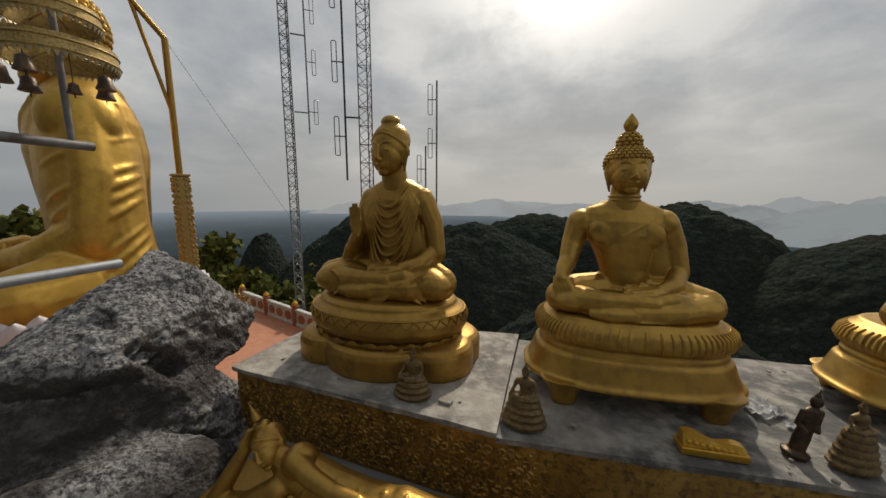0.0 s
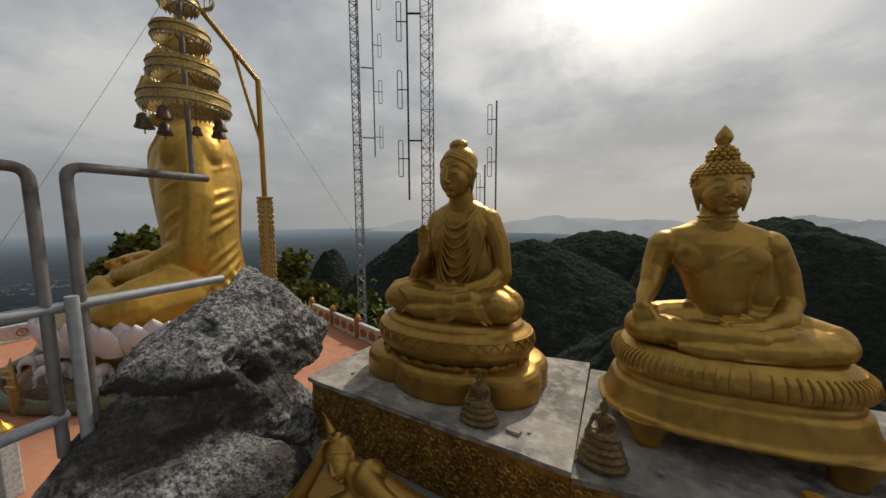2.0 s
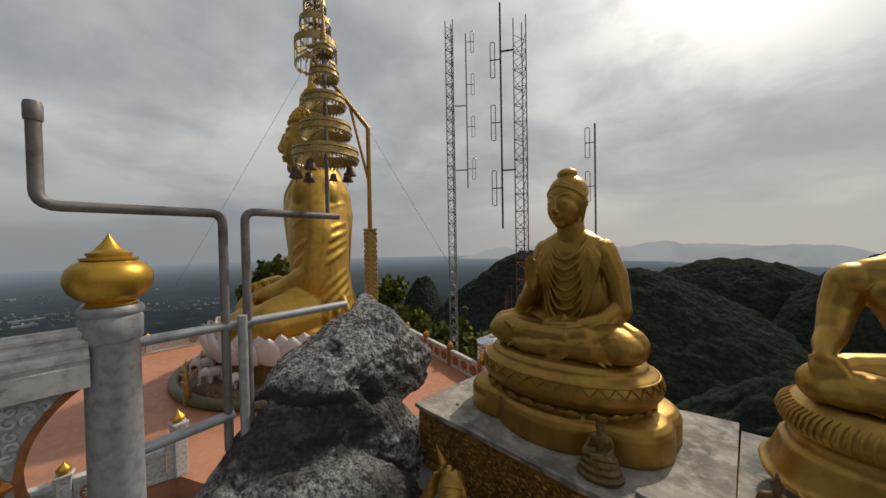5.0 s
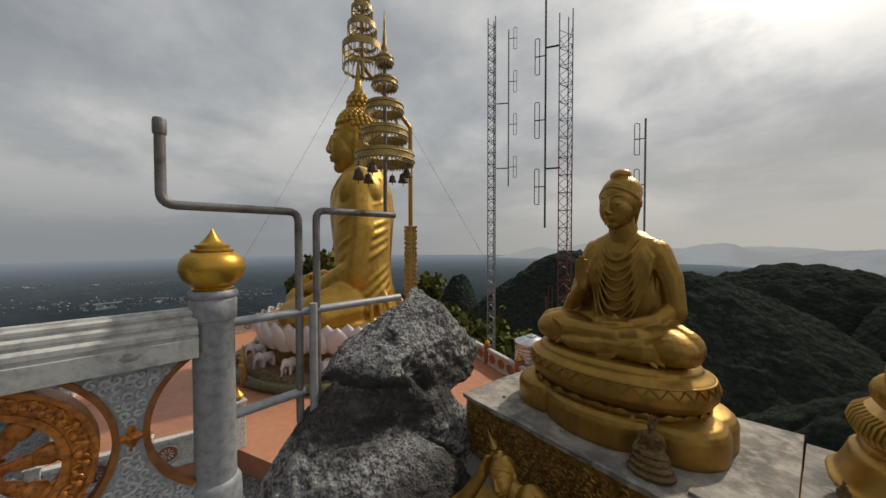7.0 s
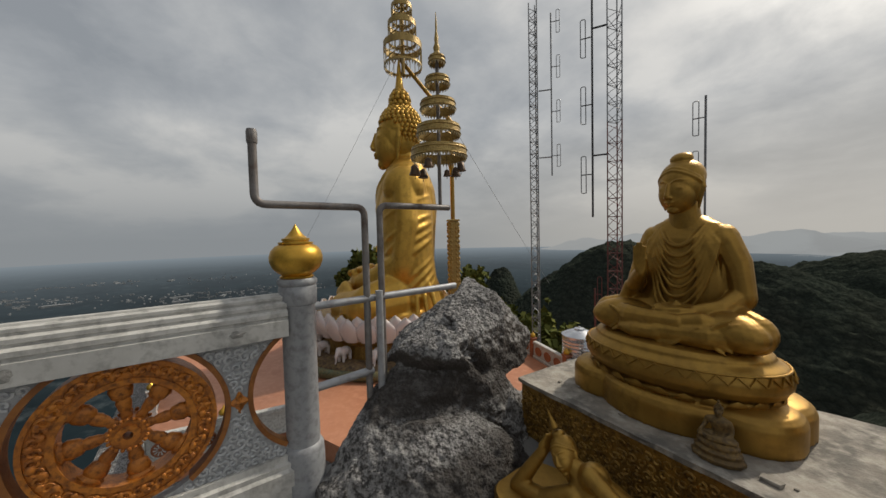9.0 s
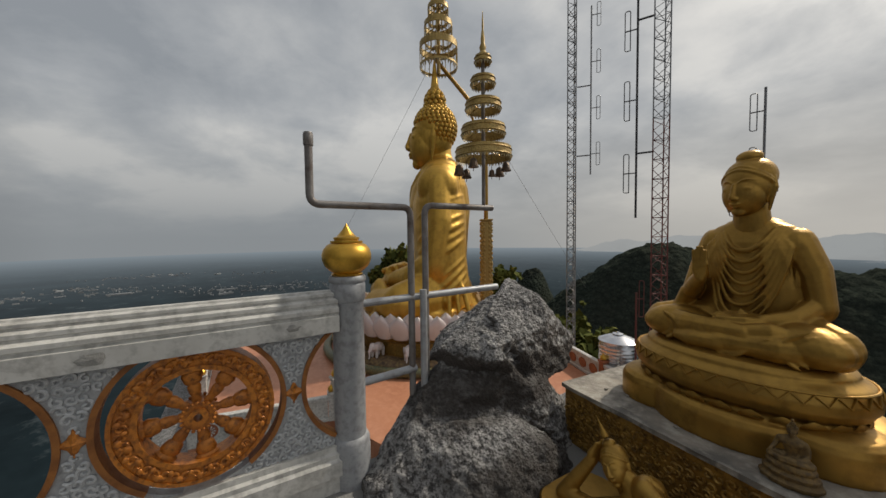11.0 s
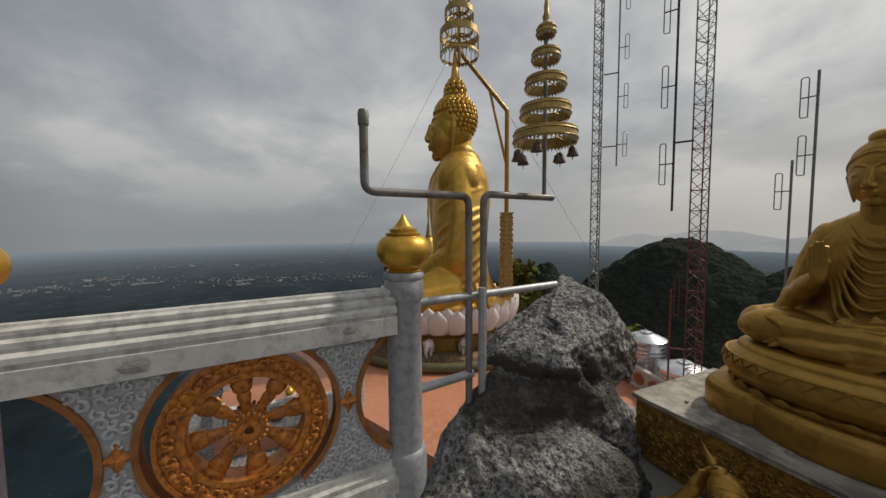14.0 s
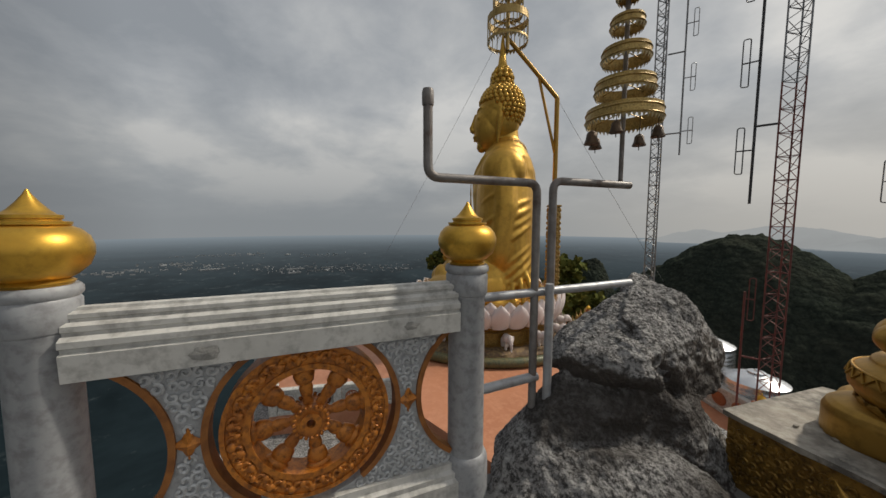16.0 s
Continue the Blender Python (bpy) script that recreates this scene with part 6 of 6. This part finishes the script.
g = obj("gilt_carving", gilt_block(), GOLD_BALL, smooth=False)
g.matrix_world = pose(0.745, 1.505, PLINTH_TOP - 0.008, 0, 0, 2) @ Matrix.Diagonal((0.84, 0.84, 0.74, 1))
tagged(g, "broken orange gold carving lying on the plinth", "carving")


def scrap(name, x, y, w, d, h, seed, mat, label):
    bm = bmesh.new()
    n = 14
    grid = []
    for i in range(n + 1):
        row = []
        for j in range(n + 1):
            u, v = i / n - 0.5, j / n - 0.5
            edge = 1 - 0.22 * noise.noise(Vector((u * 4, v * 4, seed)))
            p = Vector((u * w * edge, v * d * edge, 0))
            p.z = h * (0.5 + 0.9 * noise.noise(Vector((u * 5, v * 5, seed + 9))) + 0.5 * noise.noise(Vector((u * 12, v * 12, seed + 3))))
            p.z = max(0.002, p.z) + 0.001
            row.append(bm.verts.new(p))
        grid.append(row)
    for i in range(n):
        for j in range(n):
            bm.faces.new((grid[i][j], grid[i + 1][j], grid[i + 1][j + 1], grid[i][j + 1]))
    bmesh.ops.solidify(bm, geom=list(bm.faces), thickness=0.0015)
    ob = obj(name, bm, mat)
    ob.matrix_world = pose(x, y, PLINTH_TOP - 0.004, 0, 0, seed * 37)
    return tagged(ob, label, name.replace("_", " "))


scrap("paper_scrap", 1.13, 1.90, 0.17, 0.13, 0.030, 1.0, PAPER, "crumpled white paper scrap on the plinth")
scrap("paper_scrap", 1.05, 1.96, 0.10, 0.08, 0.022, 2.3, PAPER, "small crumpled paper scrap beside the stand")
scrap("paper_scrap", 1.20, 1.78, 0.07, 0.05, 0.010, 4.1, PAPER, "torn white paper bit on the concrete")


def chip(x, y, w, d, h, a, seed, label):
    bm = bmesh.new()
    box(bm, (0, 0, h / 2), (w, d, h), bevel=h * 0.25)
    for v in bm.verts:
        v.co += Vector((noise.noise(v.co * 60 + Vector((seed, 0, 0))), noise.noise(v.co * 60 + Vector((0, seed, 0))), 0)) * w * 0.12
    ob = obj("concrete_chip", bm, PLINTH, smooth=False)
    ob.matrix_world = pose(x, y, PLINTH_TOP + 0.001, 0, 0, a)
    return tagged(ob, label, "chip", "concrete chips")


chip(-0.40, 1.52, 0.075, 0.04, 0.016, -12, 1, "loose flat chip of grey concrete")
rnd_c = random.Random(21)
for _ in range(26):
    x = rnd_c.uniform(-1.6, 1.5)
    y = rnd_c.uniform(1.43, 1.62) if rnd_c.random() < 0.6 else rnd_c.uniform(2.2, 2.4)
    y += max(0.0, -x) * 0.07
    s = rnd_c.uniform(0.010, 0.026)
    chip(x, y, s, s * 0.7, s * 0.4, rnd_c.uniform(0, 180), rnd_c.uniform(0, 50), "small crumb of grey concrete")

# ---- things round the great statue ----


def wire(points, r, label):
    bm = bmesh.new()
    a, b = Vector(points[0]), Vector(points[1])
    sag = (a - b).length * 0.006
    tube(bm, [a.lerp(b, k / 12) - Vector((0, 0, sag * 4 * (k / 12) * (1 - k / 12))) for k in range(13)], r, 5)
    return tagged(obj("guy_wire", bm, STEEL), label, "wire", "guy wires")


wire(((-12.35, 9.35, 6.6), (-12.2, 16.4, -1.6)), 0.008, "thin steel guy wire from the gilded post")
wire(((-13.5, 7.2, 9.2), (-22.0, 4.2, -0.5)), 0.006, "thin steel guy wire from the umbrella")


def stupa():
    root = empty("stupa", Matrix.Translation((-24.7, 11.6, -3.25)))
    bm = bmesh.new()
    lathe(bm, [(1.3, -6.0), (1.1, 1.2), (1.0, 1.25), (1.0, 1.7), (0.85, 1.8), (0.86, 2.0)], 36)
    part("base_drum", bm, GOLD, root)
    bm = bmesh.new()
    lathe(bm, [(0.78, 2.0), (0.74, 2.5), (0.68, 3.1), (0.55, 3.6), (0.34, 3.95), (0.22, 4.05)], 36)
    part("bell_dome", bm, GOLD_BRIGHT, root, "gold bell-shaped dome", smooth=True)
    bm = bmesh.new()
    prof = [(0.24, 4.05), (0.24, 4.2)]
    for k in range(9):
        r = 0.21 - 0.018 * k
        prof += [(r, 4.22 + 0.13 * k), (r * 0.8, 4.32 + 0.13 * k)]
    prof += [(0.06, 5.6), (0.08, 6.0), (0.04, 6.6), (0.06, 6.9), (0.03, 7.4), (0.01, 8.2)]
    lathe(bm, prof, 24)
    part("spire", bm, GOLD, root)
    return tagged(root, "small gold bell-shaped stupa with ringed spire", "stupa")


stupa()


def elephant():
    """A small white guardian elephant statue, facing +y, feet at z = 0."""
    bm = bmesh.new()
    ball(bm, (0, -0.08, 0.34), (0.17, 0.28, 0.18))
    ball(bm, (0, 0.22, 0.42), (0.13, 0.14, 0.15))
    limb(bm, [(0, 0.33, 0.40), (0, 0.40, 0.26), (0, 0.40, 0.10), (0, 0.45, 0.05)], [0.07, 0.05, 0.035, 0.025], 10)
    for s in (-1, 1):
        ball(bm, (s * 0.15, 0.16, 0.40), (0.03, 0.09, 0.13), turn("Z", s * 25))
        limb(bm, [(s * 0.10, -0.25, 0.28), (s * 0.10, -0.25, 0.03)], [0.075, 0.06], 10)
        limb(bm, [(s * 0.10, 0.10, 0.28), (s * 0.10, 0.12, 0.03)], [0.07, 0.055], 10)
        limb(bm, [(s * 0.05, 0.33, 0.34), (s * 0.07, 0.44, 0.30)], [0.018, 0.008], 8)
    return melted(bm, 0.018, 2)


E0 = obj("elephant_statue", elephant(), PETAL)
E0["label"], E0["category"], E0["group"] = "white guardian elephant statue under the lotus petals", "statue", "elephants round the base"
BASE_X, BASE_Y = BBX - 0.20, BBY - 0.32
for k in range(16):
    a = 360 * k / 16 + 8
    m = Matrix.Translation((BASE_X + 3.38 * math.cos(radians(a)), BASE_Y + 3.38 * math.sin(radians(a)), TZ + 0.32)) @ pose(0, 0, 0, 0, 0, a - 90)
    if k == 0:
        E0.matrix_world = m
    else:
        copy_thing(E0, m)


def rocky_ring(r0, r1, h, z, seed, mat, name, label):
    """A low ring of artificial rockwork round the base."""
    bm = bmesh.new()
    seg = 120
    rings = []
    for r, zz in ((r1, 0.0), (r1 - 0.05, h * 0.6), (r1 - 0.18, h), (r0, h * 1.02), (r0, 0.0)):
        ring = []
        for k in range(seg):
            a = 2 * math.pi * k / seg
            p = Vector((math.cos(a), math.sin(a), 0))
            w = 1 + 0.05 * noise.noise(p * 6 + Vector((seed, 0, zz * 3)))
            ring.append(bm.verts.new((BASE_X + p.x * r * w, BASE_Y + p.y * r * w, z + zz * (1 + 0.3 * noise.noise(p * 9 + Vector((0, seed, 0)))))))
        rings.append(ring)
    for a, b in zip(rings, rings[1:]):
        for k in range(seg):
            bm.faces.new((a[k], a[(k + 1) % seg], b[(k + 1) % seg], b[k]))
    bmesh.ops.recalc_face_normals(bm, faces=bm.faces)
    return tagged(obj(name, bm, mat), label, "base")


ROCKWORK = material("brown_rockwork", (0.17, 0.105, 0.06), 0.8, 0.0, (0.09, 0.06, 0.04), 3.0, (0.28, 0.19, 0.08), 9.0, 0.5, 12.0, 0.4, 0.62, 0.04)
NAGA = material("green_glazed_scales", (0.10, 0.115, 0.06), 0.45, 0.1, (0.16, 0.13, 0.05), 4.0, (0.05, 0.06, 0.035), 14.0, 0.3, 14.0, 0.4, 0.62, 0.02)
rocky_ring(3.15, 3.85, 0.30, TZ, 3.0, ROCKWORK, "rockwork_base", "brown artificial rockwork round the base")


def naga():
    """A serpent lying round the base, its hooded head raised; one closed form."""
    bm = bmesh.new()
    pts, rad = [], []
    for k in range(90):
        a = radians(-165 + 300 * k / 89)
        pts.append((BASE_X + 4.25 * math.cos(a), BASE_Y + 4.25 * math.sin(a), TZ + 0.17))
        rad.append(0.17 if k < 84 else 0.17 - 0.02 * (k - 84))
    tube(bm, pts, rad, 14)
    a = radians(-165)
    hx, hy = BASE_X + 4.25 * math.cos(a), BASE_Y + 4.25 * math.sin(a)
    limb(bm, [(hx, hy, TZ + 0.17), (hx + 0.1, hy - 0.25, TZ + 0.5), (hx + 0.15, hy - 0.3, TZ + 1.0)], [0.17, 0.17, 0.14])
    return bm


tagged(obj("serpent_statue", naga(), NAGA), "long green serpent statue lying round the base", "statue")


def naga_hood(x, y, a):
    bm = bmesh.new()
    for k in range(7):
        t = (k - 3) / 3
        top = Vector((0.42 * t, 0.0, 1.15 - 0.34 * t * t))
        limb(bm, [(0.10 * t, 0.02, 0.0), (0.30 * t, 0.03, 0.5), tuple(top), tuple(top + Vector((0, -0.12, 0.06)))], [0.10, 0.10, 0.07, 0.03], 10)
        tube(bm, [top, top + Vector((0.05 * t, 0.04, 0.30))], [0.05, 0.004], 8)
    ob = obj("serpent_statue", melted(bm, 0.022, 2), GOLD_DULL)
    ob.matrix_world = pose(x, y, TZ, 0, 0, a)
    return tagged(ob, "gilded many-headed serpent hood beside the base", "statue", "serpent hoods")


naga_hood(BASE_X + 3.1, BASE_Y + 2.9, 40)
naga_hood(BASE_X + 0.9, BASE_Y - 4.2, -10)

# ---- trees beyond the terrace ----


def tree(x, y, z, height, spread, seed, label, tufts=260, leaf=0.32):
    rnd = random.Random(seed)
    root = empty("tree", Matrix.Translation((x, y, z)))
    bm = bmesh.new()
    tips = []
    tube(bm, [(0, 0, 0), (0.1, 0.05, height * 0.3), (0.0, 0.1, height * 0.6)], [0.16, 0.12, 0.08], 9)
    for k in range(9):
        a, h = rnd.uniform(0, 6.28), height * rnd.uniform(0.35, 0.6)
        end = Vector((math.cos(a) * spread * rnd.uniform(0.5, 0.95), math.sin(a) * spread * rnd.uniform(0.5, 0.95), height * rnd.uniform(0.65, 1.0)))
        mid = Vector((0, 0.08, h)).lerp(end, 0.5) + Vector((0, 0, 0.15))
        tube(bm, [(0, 0.08, h), mid, end], [0.07, 0.045, 0.015], 6)
        tips += [end, mid.lerp(end, 0.5), mid.lerp(end, 0.8)]
    part("trunk", bm, BARK, root, smooth=True)
    verts, faces = [], []
    for _ in range(tufts):
        c = rnd.choice(tips) + Vector((rnd.gauss(0, 1), rnd.gauss(0, 1), rnd.gauss(0, 0.7))) * spread * 0.22
        tuft(verts, faces, c, leaf * rnd.uniform(0.6, 1.3), rnd, 9)
    me = bpy.data.meshes.new("crown")
    me.from_pydata(verts, [], faces)
    me.materials.append(LEAF)
    c = new("crown", me)
    c.parent = root
    return tagged(root, label, "tree", "trees beyond the terrace")


LEAFY = "leafy green tree below the terrace edge"
for x, y, z, h, s, seed in ((-15.2, 13.6, -9.0, 6.9, 1.9, 1), (-13.2, 14.6, -9.6, 6.2, 1.8, 2), (-11.4, 14.8, -10.0, 6.2, 1.7, 3), (-17.0, 13.4, -9.6, 8.4, 2.0, 4), (-10.0, 15.2, -10.6, 6.0, 1.6, 5), (-20.2, 11.9, -9.0, 8.0, 1.9, 6), (-23.4, 9.0, -7.0, 8.3, 1.4, 7)):
    tree(x, y, z, h, s, seed, LEAFY)
